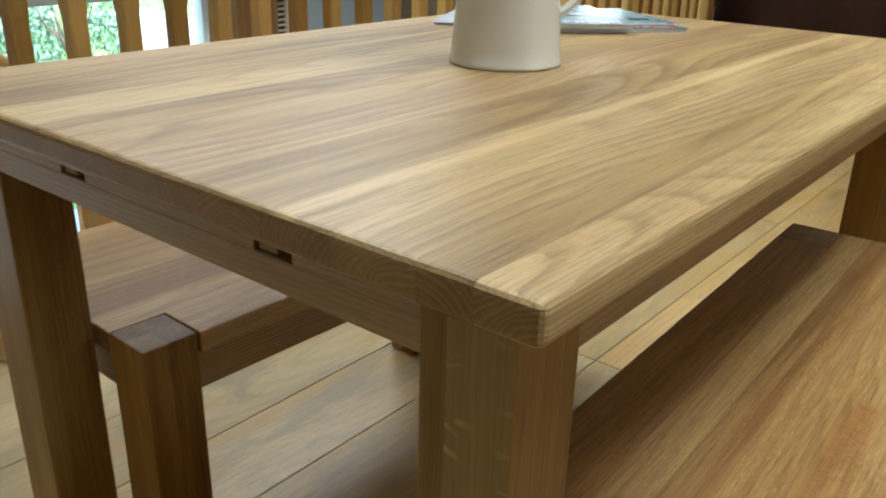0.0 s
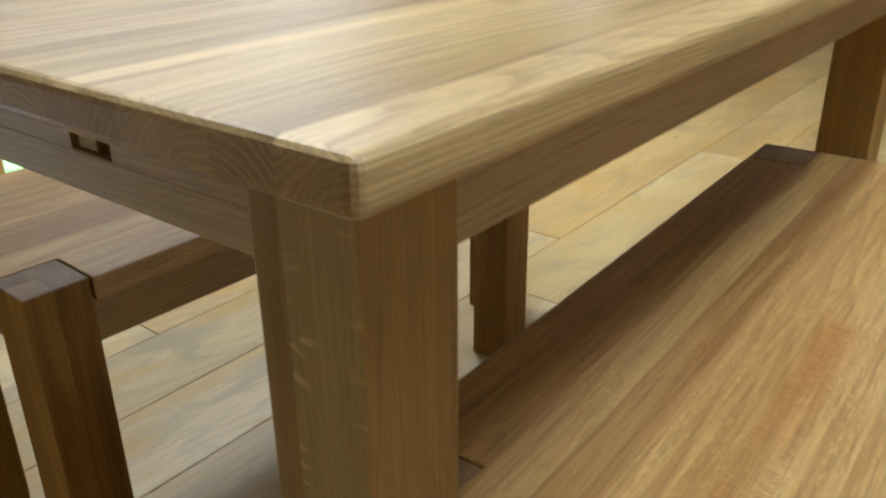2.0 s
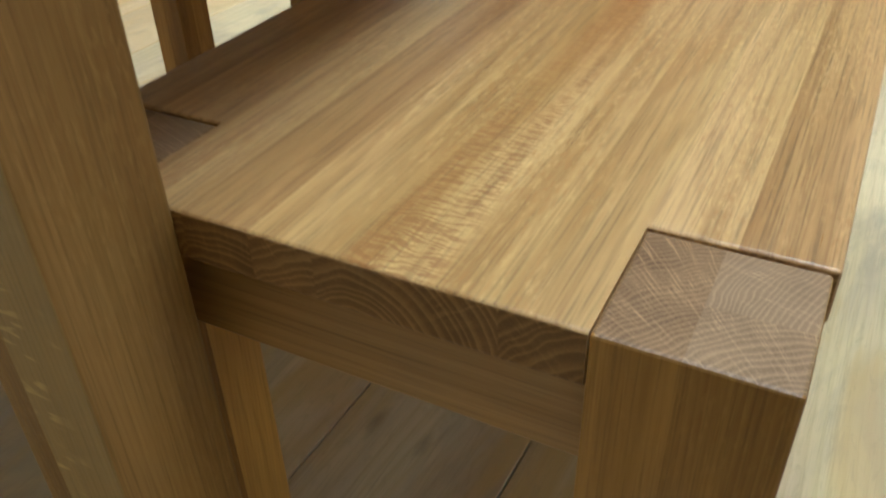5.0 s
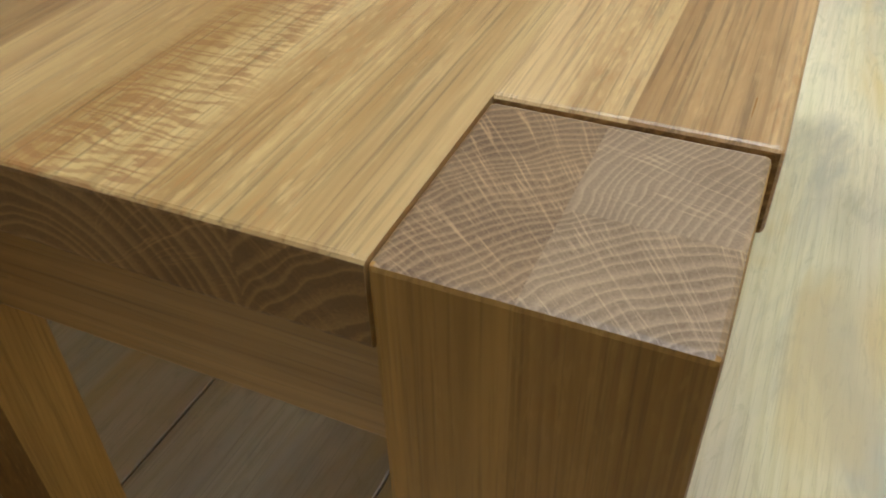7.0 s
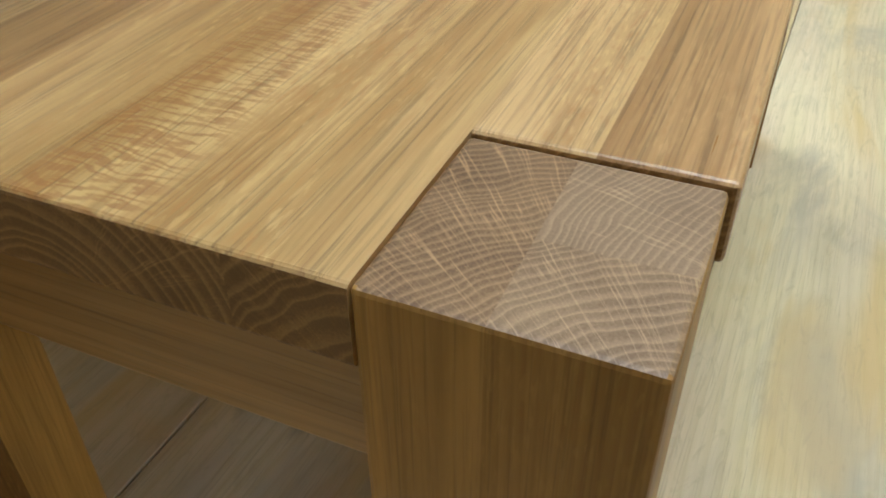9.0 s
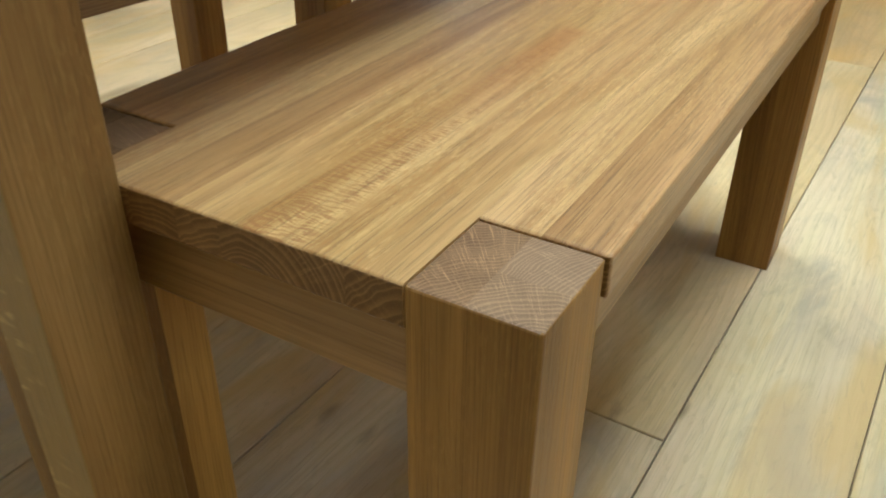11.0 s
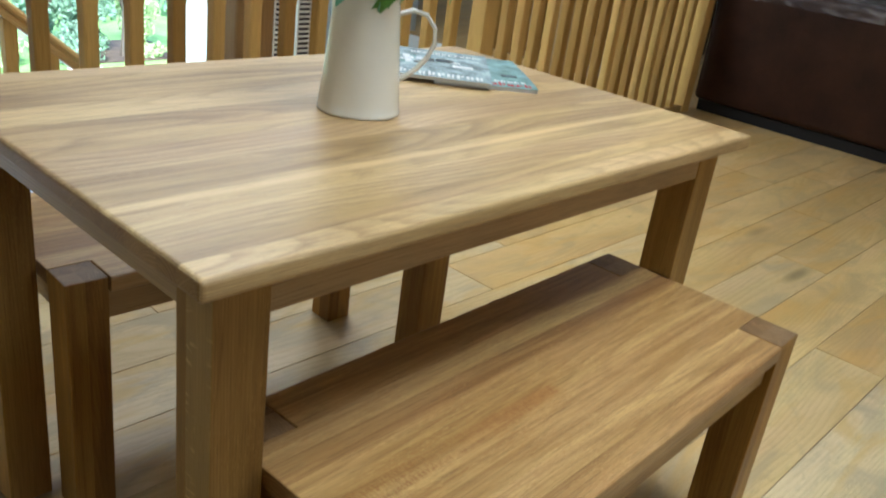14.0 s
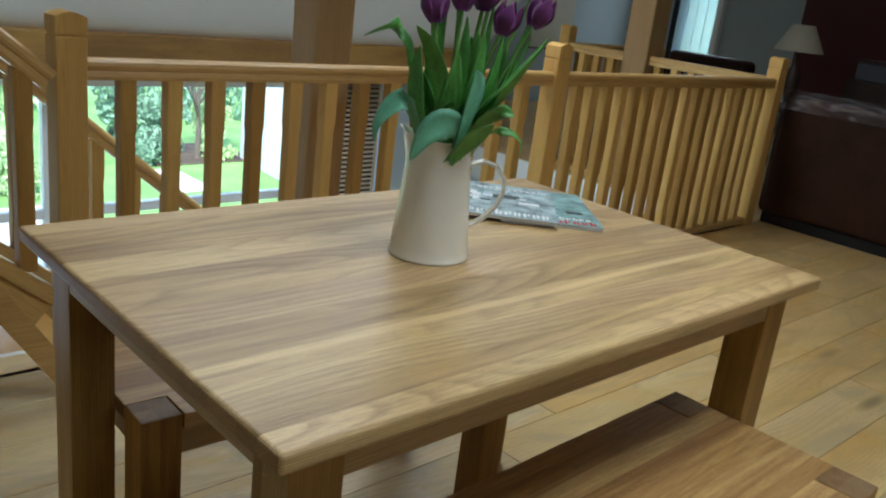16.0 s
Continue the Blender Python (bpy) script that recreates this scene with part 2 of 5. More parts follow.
def end_grain(name, light, dark, axis, rays=0.55, level=0.0, pith=None, ring=250.0):
    """Sawn oak ends: growth rings of uneven width crossed by fine pale rays that run from the pith."""
    m, t, b = nodes_of(name)
    pos = put(t, "ShaderNodeTexCoord").outputs["Object"]
    rnd = put(t, "ShaderNodeObjectInfo").outputs["Random"]
    xyz = put(t, "ShaderNodeSeparateXYZ", Vector=pos)
    u, v = [xyz.outputs[k] for k in "XYZ".replace(axis, "")]
    wob = math_of(t, "MULTIPLY", math_of(t, "SUBTRACT", noise_at(t, pos, 28.0, 2.0), 0.5), 0.010)
    if pith:
        du, dv = math_of(t, "SUBTRACT", u, pith[0]), math_of(t, "SUBTRACT", v, pith[1])
    else:
        side = math_of(t, "SUBTRACT", math_of(t, "MULTIPLY", math_of(t, "FRACT", math_of(t, "MULTIPLY", rnd, 7.0)), 0.11), 0.055)
        deep = math_of(t, "ADD", math_of(t, "MULTIPLY", math_of(t, "FRACT", math_of(t, "MULTIPLY", rnd, 13.0)), 0.06), 0.018 - level)
        du, dv = math_of(t, "SUBTRACT", u, side), math_of(t, "ADD", v, deep)
    du, dv = math_of(t, "ADD", du, wob), math_of(t, "ADD", dv, wob)
    r = math_of(t, "SQRT", math_of(t, "ADD", math_of(t, "MULTIPLY", du, du), math_of(t, "MULTIPLY", dv, dv)))
    at_r = put(t, "ShaderNodeCombineXYZ", X=math_of(t, "MULTIPLY", r, 45.0)).outputs[0]
    uneven = math_of(t, "MULTIPLY", noise_at(t, at_r, 1.0, 2.0), 4.0)
    turn = math_of(t, "FRACT", math_of(t, "ADD", math_of(t, "MULTIPLY", r, ring), uneven))
    band = ramp(t, turn, [(0.0, 1.0), (0.22, 0.55), (0.42, 0.05), (0.85, 0.0), (1.0, 1.0)])
    ang = math_of(t, "ARCTAN2", dv, du)
    at_a = put(t, "ShaderNodeCombineXYZ", X=math_of(t, "MULTIPLY", ang, 46.0), Y=math_of(t, "MULTIPLY", r, 9.0)).outputs[0]
    ray = math_of(t, "ABSOLUTE", math_of(t, "SUBTRACT", noise_at(t, at_a, 1.0, 1.5, 0.6), 0.5))
    grain = noise_at(t, pos, 1100.0, 2.0, 0.6)
    f = math_of(t, "ADD", math_of(t, "MULTIPLY", band, 0.22), math_of(t, "MULTIPLY", grain, 0.36))
    f = math_of(t, "ADD", f, math_of(t, "MULTIPLY", noise_at(t, pos, 22.0, 3.0), 0.45))
    f = math_of(t, "ADD", f, math_of(t, "MULTIPLY", math_of(t, "SUBTRACT", rnd, 0.5), 0.16))
    col = ramp(t, math_of(t, "MULTIPLY", f, 0.75), [(0.25, dark), (0.62, light)])
    thin = ramp(t, ray, [(0.0, 1.0), (0.008, 0.7), (0.019, 0.0)])
    patchy = ramp(t, noise_at(t, pos, 60.0, 2.0), [(0.35, 0.35), (0.6, 1.0)])
    col = mix(t, math_of(t, "MULTIPLY", math_of(t, "MULTIPLY", thin, patchy), rays), col, tuple(min(1, 1.4 * c) for c in light))
    t.links.new(col, b.inputs["Base Color"])
    b.inputs["Roughness"].default_value = 0.46
    b.inputs["Specular IOR Level"].default_value = 0.3
    bump(t, b, math_of(t, "ADD", math_of(t, "MULTIPLY", band, 0.5), grain), 0.08, 0.0005)
    return m


def plain(name, colour, rough=0.5, metal=0.0, vary=0.12, scale=6.0, relief=0.1, grain=120.0, dist=0.001):
    m, t, b = nodes_of(name)
    pos = put(t, "ShaderNodeTexCoord").outputs["Object"]
    big = noise_at(t, pos, scale, 4.0, 0.6)
    fine = noise_at(t, pos, grain, 3.0, 0.6)
    lo = tuple(c * (1 - vary) for c in colour)
    hi = tuple(min(1.0, c * (1 + vary)) for c in colour)
    col = ramp(t, math_of(t, "ADD", math_of(t, "MULTIPLY", big, 0.7), math_of(t, "MULTIPLY", fine, 0.3)), [(0.3, lo), (0.7, hi)])
    t.links.new(col, b.inputs["Base Color"])
    b.inputs["Metallic"].default_value = metal
    t.links.new(math_of(t, "ADD", math_of(t, "MULTIPLY", big, 0.15), rough - 0.07), b.inputs["Roughness"])
    bump(t, b, fine, relief, dist)
    return m


M_TOP = oak("oak_tabletop", (0.55, 0.385, 0.170), (0.23, 0.135, 0.047), "X", 105, 0.16, 0.42, 0.12, stripes=0.62, patches=1.9, figure=0.45, lines=0.52, wander=1.0)
M_TOP_PALE = oak("oak_tabletop_pale", (0.60, 0.435, 0.205), (0.285, 0.175, 0.068), "X", 105, 0.16, 0.42, 0.08, stripes=0.62, patches=1.9, figure=0.45, lines=0.5, wander=1.0)
M_TOP_SAP = oak("oak_tabletop_sapwood", (0.58, 0.415, 0.190), (0.255, 0.154, 0.056), "X", 105, 0.16, 0.42, 0.08, stripes=0.62, patches=1.9, figure=0.45, lines=0.5, wander=1.0, sap=(0.011, 0.012))
M_LEG = oak("oak_leg", (0.50, 0.305, 0.088), (0.205, 0.108, 0.027), "Z", 80, 0.08, 0.45, 0.2, wander=1.8, stripes=0.62, patches=1.5, lines=0.12, figure=0.35)
M_LEG_FLECK = oak("oak_leg_flecked", (0.50, 0.345, 0.122), (0.29, 0.185, 0.060), "Z", 70, 0.08, 0.45, 0.1, flecks=0.5, wander=1.8, stripes=0.55, patches=1.4, lines=0.1, figure=0.3)
M_APRON = oak("oak_apron", (0.480, 0.330, 0.150), (0.254, 0.150, 0.058), "X", 58, 0.2, 0.45, 0.15, stripes=0.6, patches=1.25, lines=0.25, figure=0.3)
M_APRON_Y = oak("oak_apron_end", (0.480, 0.336, 0.156), (0.266, 0.160, 0.064), "Y", 58, 0.2, 0.45, 0.15, stripes=0.6, patches=1.25, lines=0.25, figure=0.3)
M_BENCH = oak("oak_bench", (0.62, 0.415, 0.168), (0.30, 0.16, 0.047), "X", 85, 0.08, 0.32, 0.12, stripes=1.25, patches=1.0, figure=0.75, lines=0.35, wander=0.5)
M_BENCH_PALE = oak("oak_bench_pale", (0.64, 0.44, 0.185), (0.36, 0.205, 0.065), "X", 85, 0.08, 0.32, 0.1, stripes=1.25, patches=1.0, figure=0.75, lines=0.35, wander=0.5)
M_BENCH_RED = oak("oak_bench_reddish", (0.58, 0.37, 0.150), (0.27, 0.138, 0.042), "X", 85, 0.08, 0.32, 0.1, stripes=1.25, patches=1.0, figure=0.75, lines=0.35, wander=0.5)
# back staves: reddish brown wood, darkened further for the shade under the table
M_BENCH_SHADED = oak("oak_bench_brown_shaded", (0.49, 0.295, 0.110), (0.225, 0.108, 0.033), "X", 85, 0.08, 0.32, 0.1, stripes=1.25, patches=1.0, figure=0.75, lines=0.35, wander=0.5)
M_BENCH_FIG = oak("oak_bench_rippled", (0.61, 0.41, 0.165), (0.31, 0.165, 0.047), "X", 85, 0.08, 0.32, 0.05, stripes=1.25, patches=1.0, figure=0.75, lines=0.35, wander=0.5, ripple=0.68, rippled=(0.45, 0.006, 0.010))
M_BLEG = oak("oak_bench_leg", (0.50, 0.275, 0.060), (0.20, 0.096, 0.018), "Z", 90, 0.08, 0.42, 0.18, wander=1.8, stripes=0.75, patches=1.4, lines=0.15, figure=0.3)
M_BRAIL = oak("oak_bench_rail", (0.504, 0.324, 0.132), (0.264, 0.144, 0.050), "X", 58, 0.2, 0.45, 0.15, stripes=0.38, patches=1.25)
M_BRAIL_Y = oak("oak_bench_end_rail", (0.50, 0.305, 0.098), (0.24, 0.127, 0.035), "Y", 34, 0.14, 0.45, 0.15, wander=1.6, stripes=0.7, patches=1.4, lines=0.3)
# the far floor's warmer light is put into the board colours, in three steps
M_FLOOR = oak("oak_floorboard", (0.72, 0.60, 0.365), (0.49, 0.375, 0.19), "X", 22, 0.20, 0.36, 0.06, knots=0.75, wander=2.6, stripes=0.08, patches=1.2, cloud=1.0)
M_FLOOR_LIT_MID = oak("oak_floorboard_lit_mid", (0.74, 0.585, 0.315), (0.50, 0.36, 0.16), "X", 22, 0.20, 0.36, 0.07, knots=0.75, wander=2.6, stripes=0.08, patches=1.2, cloud=0.9)
M_FLOOR_LIT_FAR = oak("oak_floorboard_lit_far", (0.77, 0.575, 0.275), (0.52, 0.345, 0.13), "X", 22, 0.20, 0.36, 0.1, knots=0.75, wander=2.6, stripes=0.08, patches=1.2, cloud=0.8)
M_RAIL = oak("pine_handrail", (0.62, 0.42, 0.155), (0.40, 0.235, 0.072), "X", 60, 0.15, 0.36, 0.1, stripes=0.3)
M_BAL = oak("pine_baluster", (0.60, 0.385, 0.125), (0.35, 0.20, 0.055), "Z", 60, 0.15, 0.55, 0.5, stripes=0.45)
M_BAL.node_tree.nodes["Principled BSDF"].inputs["Specular IOR Level"].default_value = 0.07
M_RAIL_Y = oak("pine_return_rail", (0.53, 0.33, 0.105), (0.33, 0.18, 0.05), "Y", 60, 0.15, 0.36, 0.1, stripes=0.3)
M_BEAM = oak("old_oak_beam", (0.36, 0.215, 0.055), (0.19, 0.10, 0.024), "X", 26, 0.12, 0.6, 0.1, knots=0.5, stripes=0.25, patches=1.8)
M_POST = oak("old_oak_post", (0.40, 0.27, 0.13), (0.27, 0.165, 0.07), "Z", 26, 0.12, 0.6, 0.1, knots=0.8, stripes=0.3, patches=1.0)
M_END_TOP = end_grain("oak_tabletop_sawn_end", (0.47, 0.285, 0.100), (0.23, 0.128, 0.042), "X", 0.3, level=0.748)
M_END_X = end_grain("oak_seat_sawn_end", (0.46, 0.25, 0.072), (0.165, 0.080, 0.021), "X", 0.3, level=0.452, ring=215.0)
M_END_Z = end_grain("oak_sawn_post_end", (0.40, 0.255, 0.125), (0.150, 0.085, 0.036), "Z", 0.5, pith=(-0.10, -0.075), ring=300.0)
M_END_ZB = end_grain("oak_sawn_post_end_dark", (0.37, 0.22, 0.095), (0.115, 0.060, 0.022), "Z", 0.62, pith=(-0.085, -0.055), ring=360.0)
M_END_ZC = end_grain("oak_sawn_post_end_close", (0.40, 0.26, 0.135), (0.17, 0.10, 0.045), "Z", 0.5, pith=(-0.03, -0.19), ring=420.0)
M_GAP = plain("floor_joint_dark", (0.10, 0.07, 0.04), 0.9)
M_WHITE = plain("white_plaster", (0.72, 0.72, 0.68), 0.85, 0, 0.05, 2.0, 0.15, 60)
# colour of the unseen walls, set dark and warm to curb bounce light
M_DIM_WALL = plain("unseen_dim_wall", (0.16, 0.115, 0.07), 0.9, 0, 0.3, 3.0, 0.5, 30, 0.01)
M_GREY = plain("grey_blue_plaster", (0.36, 0.41, 0.42), 0.85, 0, 0.06, 2.0, 0.15, 60)
M_RED = plain("dark_red_plaster", (0.085, 0.022, 0.02), 0.8, 0, 0.1, 2.0, 0.15, 60)
M_CEIL = plain("ceiling_plaster", (0.74, 0.73, 0.69), 0.9, 0, 0.04, 2.0, 0.1, 60)
M_PAINT = plain("white_window_paint", (0.8, 0.81, 0.8), 0.4, 0, 0.03)
M_JUG = plain("cream_enamel", (0.74, 0.70, 0.58), 0.22, 0, 0.03, 8, 0.02, 40)
M_LEATHER = plain("brown_leather", (0.031, 0.0115, 0.0052), 0.5, 0, 0.6, 5.0, 0.35, 160, 0.002)
M_LEATHER.node_tree.nodes["Principled BSDF"].inputs["Specular IOR Level"].default_value = 0.2
M_STEM = plain("tulip_stem", (0.13, 0.27, 0.05), 0.5, 0, 0.2, 30)
M_LEAF = plain("tulip_leaf", (0.095, 0.285, 0.05), 0.42, 0, 0.4, 25, 0.1, 200)
M_LEAF_BLUE = plain("tulip_leaf_pale", (0.13, 0.35, 0.21), 0.5, 0, 0.2, 25, 0.1, 200)
M_PETAL = plain("purple_petal", (0.20, 0.05, 0.20), 0.5, 0, 0.35, 40, 0.1, 200)
M_SHADE = plain("linen_shade", (0.50, 0.46, 0.36), 0.9, 0, 0.06, 10, 0.2, 300)
M_DARK = plain("dark_wood", (0.045, 0.022, 0.014), 0.45, 0, 0.3)
M_BLACK = plain("black_iron", (0.02, 0.02, 0.022), 0.5, 0.6, 0.2)
M_BASKET = plain("grey_basket", (0.10, 0.11, 0.13), 0.7, 0, 0.2)
M_PAPER = plain("paper_pages", (0.66, 0.67, 0.66), 0.7, 0, 0.06, 30)
M_COVER_A = plain("magazine_cover_grey", (0.37, 0.46, 0.475), 0.22, 0, 0.75, 28, 0.0)
M_COVER_B = plain("magazine_cover_green", (0.26, 0.40, 0.385), 0.22, 0, 0.6, 24, 0.0)
M_COVER_C = plain("magazine_cover_white", (0.66, 0.72, 0.78), 0.22, 0, 0.2, 20, 0.0)
M_INK_W = plain("white_print", (0.82, 0.84, 0.84), 0.25, 0, 0.02)
M_INK_R = plain("red_print", (0.55, 0.03, 0.05), 0.25, 0, 0.05)
M_INK_D = plain("dark_print", (0.06, 0.08, 0.09), 0.25, 0, 0.2)
M_LAWN = plain("lawn", (0.21, 0.36, 0.10), 0.9, 0, 0.4, 1.2, 0.5, 30, 0.02)
M_PATH = plain("pale_paving", (0.72, 0.70, 0.66), 0.9, 0, 0.2, 2.0, 0.3, 40, 0.01)
M_BUSH = plain("shrub_leaf", (0.22, 0.34, 0.22), 0.5, 0, 0.6, 9.0, 0.1)
M_BUSH_PALE = plain("spring_leaf", (0.46, 0.6, 0.28), 0.5, 0, 0.4, 9.0, 0.1)
M_BARK = plain("bark", (0.13, 0.105, 0.08), 0.9, 0, 0.4, 20, 0.6, 60, 0.01)
M_FENCE = plain("white_boarding", (0.60, 0.61, 0.62), 0.7, 0, 0.06)
M_BRICK = plain("terracotta_pot", (0.42, 0.18, 0.09), 0.8, 0, 0.2)
M_CARPET = plain("lower_floor_tile", (0.46, 0.43, 0.38), 0.6, 0, 0.15, 3)
M_BLIND = plain("translucent_blind", (0.8, 0.85, 0.84), 0.6, 0, 0.04)
M_BLIND.node_tree.nodes["Principled BSDF"].inputs["Transmission Weight"].default_value = 0.75
M_SLAT = plain("shutter_slat", (0.62, 0.53, 0.40), 0.5, 0, 0.1)


def film_wrap(name):
    m, t, b = nodes_of(name)
    b.inputs["Base Color"].default_value = (0.75, 0.72, 0.74, 1)
    b.inputs["Roughness"].default_value = 0.2
    pos = put(t, "ShaderNodeTexCoord").outputs["Object"]
    crease = noise_at(t, mapping(t, pos, (18, 5, 18)), 1.0, 5.0, 0.65, 1.5)
    bump(t, b, crease, 0.9, 0.02)
    t.links.new(ramp(t, crease, [(0.47, 0.02), (0.8, 0.5)]), b.inputs["Alpha"])
    return m


def glass(name):
    m, t, b = nodes_of(name)
    b.inputs["Base Color"].default_value = (0.97, 0.99, 0.98, 1)
    b.inputs["Roughness"].default_value = 0.02
    b.inputs["IOR"].default_value = 1.02
    b.inputs["Transmission Weight"].default_value = 1.0
    return m


M_WRAP = film_wrap("clear_plastic_wrap")
M_GLASS = glass("window_glass")


# ---------------------------------------------------------------- mesh helpers
def mesh_of(bm, name, material, smooth=False):
    bmesh.ops.recalc_face_normals(bm, faces=bm.faces)
    me = bpy.data.meshes.new(name)
    bm.to_mesh(me)
    bm.free()
    for mat in material if isinstance(material, tuple) else (material,):
        me.materials.append(mat)
    if smooth:
        for poly in me.polygons:
            poly.use_smooth = True
    return me


def thing(name, m=None, label="", category="", group="", kind=""):
    ob = tagged(new(name), label, category, group, kind)
    ob.empty_display_size = 0.05
    if m is not None:
        ob.matrix_basis = m
    return ob


def part(name, bm, material, parent=None, label="", m=None, smooth=False):
    ob = new(name, bm if isinstance(bm, bpy.types.Mesh) else mesh_of(bm, name, material, smooth))
    ob.parent = parent
    if m is not None:
        ob.matrix_basis = m
    return tagged(ob, label)


def box(x0, x1, y0, y1, z0, z1, bevel=0.002, segments=2, pick=None, bm=None):
    """A box with rounded edges; pick(a, b) tells which edges to round."""
    bm = bm or bmesh.new()
    made = bmesh.ops.create_cube(bm, size=1.0)["verts"]
    for v in made:
        v.co = Vector((x0 + (v.co.x + 0.5) * (x1 - x0), y0 + (v.co.y + 0.5) * (y1 - y0), z0 + (v.co.z + 0.5) * (z1 - z0)))
    if bevel:
        edges = [e for e in {e for v in made for e in v.link_edges} if pick is None or pick(e.verts[0].co, e.verts[1].co)]
        if edges:
            bmesh.ops.bevel(bm, geom=edges, offset=bevel, segments=segments, affect="EDGES", profile=0.5)
    return bm


def tube(points, radii, sides=10, bm=None, flat=1.0):
    """A tube along points, closed at both ends."""
    bm = bm or bmesh.new()
    rings = []
    pts = [Vector(p) for p in points]
    for i, p in enumerate(pts):
        d = (pts[min(i + 1, len(pts) - 1)] - pts[max(i - 1, 0)]).normalized()
        side = d.cross(Vector((0, 0, 1)))
        side = side.normalized() if side.length > 1e-4 else Vector((1, 0, 0))
        up = side.cross(d)
        r = radii[i] if isinstance(radii, (list, tuple)) else radii
        rings.append([bm.verts.new(p + r * (math.cos(a) * side + flat * math.sin(a) * up)) for a in (2 * math.pi * k / sides for k in range(sides))])
    for a, b in zip(rings, rings[1:]):
        for k in range(sides):
            bm.faces.new((a[k], a[(k + 1) % sides], b[(k + 1) % sides], b[k]))
    bm.faces.new(rings[0])
    bm.faces.new(rings[-1])
    return bm


def lathe(profile, sides=48, bm=None, shape=None):
    """A turned form from (radius, height) pairs; shape(x, y, z) may move its points."""
    bm = bm or bmesh.new()
    rings = []
    for r, z in profile:
        ring = []
        for k in range(sides):
            a = 2 * math.pi * k / sides
            co = (r * math.cos(a), r * math.sin(a), z)
            ring.append(bm.verts.new(shape(*co) if shape else co))
        rings.append(ring)
    for a, b in zip(rings, rings[1:]):
        for k in range(sides):
            bm.faces.new((a[k], a[(k + 1) % sides], b[(k + 1) % sides], b[k]))
    return bm


def prism(outline, y0, y1):
    """A solid from an outline in x and z, between y0 and y1."""
    bm = bmesh.new()
    a = [bm.verts.new((x, y0, z)) for x, z in outline]
    b = [bm.verts.new((x, y1, z)) for x, z in outline]
    bm.faces.new(a)
    bm.faces.new(b[::-1])
    for i in range(len(a)):
        j = (i + 1) % len(a)
        bm.faces.new((a[i], b[i], b[j], a[j]))
    return bm


# ---------------------------------------------------------------- the building
def slab(name, x0, x1, y0, y1, z0, z1, material, label, category, parent=None):
    ob = part(name, box(x0, x1, y0, y1, z0, z1, 0), material, parent)
    return tagged(ob, label, category, kind="structure")


# upper floor: one bed below the boards, with the stair well left open behind the balustrade
WELL_X0, WELL_X1, WELL_Y0, WELL_Y1 = -0.9, 4.36, 1.80, 4.2
floor = thing("floor", None, "wide oiled oak floorboards with dark joints", "floor", kind="structure")
part("floor_bed", box(-3.0, 9.0, -4.2, 1.88, -0.22, -0.012, 0), M_GAP, floor)
part("floor_bed", box(4.36, 9.0, 1.88, 6.0, -0.22, -0.012, 0), M_GAP, floor)
part("floor_edge_fascia", box(-0.9, 4.36, 1.88, 1.905, -0.25, -0.001, 0.002), M_WHITE, floor, "white painted edge of the stair well")
part("floor_edge_fascia", box(4.335, 4.36, 1.906, 4.2, -0.25, -0.001, 0.002), M_WHITE, floor, "white painted edge of the stair well")

# lower storey seen through the well
slab("lower_floor", -3.0, 9.0, 1.8, 4.4, -2.75, -2.6, M_CARPET, "pale stone floor of the lower storey", "floor")
slab("wall_below", -3.0, 9.0, 1.55, 1.79, -2.6, -0.25, M_WHITE, "white wall below the gallery", "wall")
slab("wall_well_east", 4.4, 4.5, 1.8, 4.2, -2.6, -0.25, M_WHITE, "white wall of the stair well", "wall")

# outer wall behind the well, with a glazed front that goes down to the lower storey
W = "off-white plastered wall"
slab("wall_north_west", -3.0, -0.6, 4.2, 4.42, -2.6, 2.9, M_WHITE, W, "wall")
slab("wall_north_head", -0.6, 2.9, 4.2, 4.42, 0.72, 2.9, M_WHITE, W, "wall")
slab("wall_north_foot", -0.6, 2.9, 4.2, 4.42, -2.6, -2.3, M_WHITE, W, "wall")
slab("wall_north_pier", 2.9, 3.05, 4.2, 4.42, -2.6, 2.9, M_GREY, "grey-blue plastered wall", "wall")
slab("wall_north_over_shutter", 3.05, 3.52, 4.2, 4.42, 0.50, 2.9, M_GREY, "grey-blue plastered wall", "wall")
slab("wall_north_under_shutter", 3.05, 3.52, 4.2, 4.42, -2.6, -0.9, M_GREY, "grey-blue plastered wall", "wall")
slab("wall_north_east", 3.52, 4.36, 4.2, 4.42, -2.6, 2.9, M_GREY, "grey-blue plastered wall", "wall")
slab("wall_far_return", 4.36, 4.5, 4.2, 6.0, -0.2, 2.9, M_GREY, "grey-blue plastered wall", "wall")
slab("wall_far_north", 4.36, 9.0, 6.0, 6.2, -0.2, 2.9, M_GREY, "grey-blue plastered wall", "wall")
slab("wall_east_grey_south", 9.0, 9.2, 3.86, 4.88, -0.2, 2.9, M_GREY, "grey-blue plastered wall", "wall")
slab("wall_east_grey_north", 9.0, 9.2, 5.39, 6.2, -0.2, 2.9, M_GREY, "grey-blue plastered wall", "wall")
slab("wall_east_grey_head", 9.0, 9.2, 4.88, 5.39, 2.05, 2.9, M_GREY, "grey-blue plastered wall", "wall")
slab("wall_east_red", 9.0, 9.2, -4.2, 3.86, -0.2, 2.9, M_RED, "dark red plastered wall", "wall")
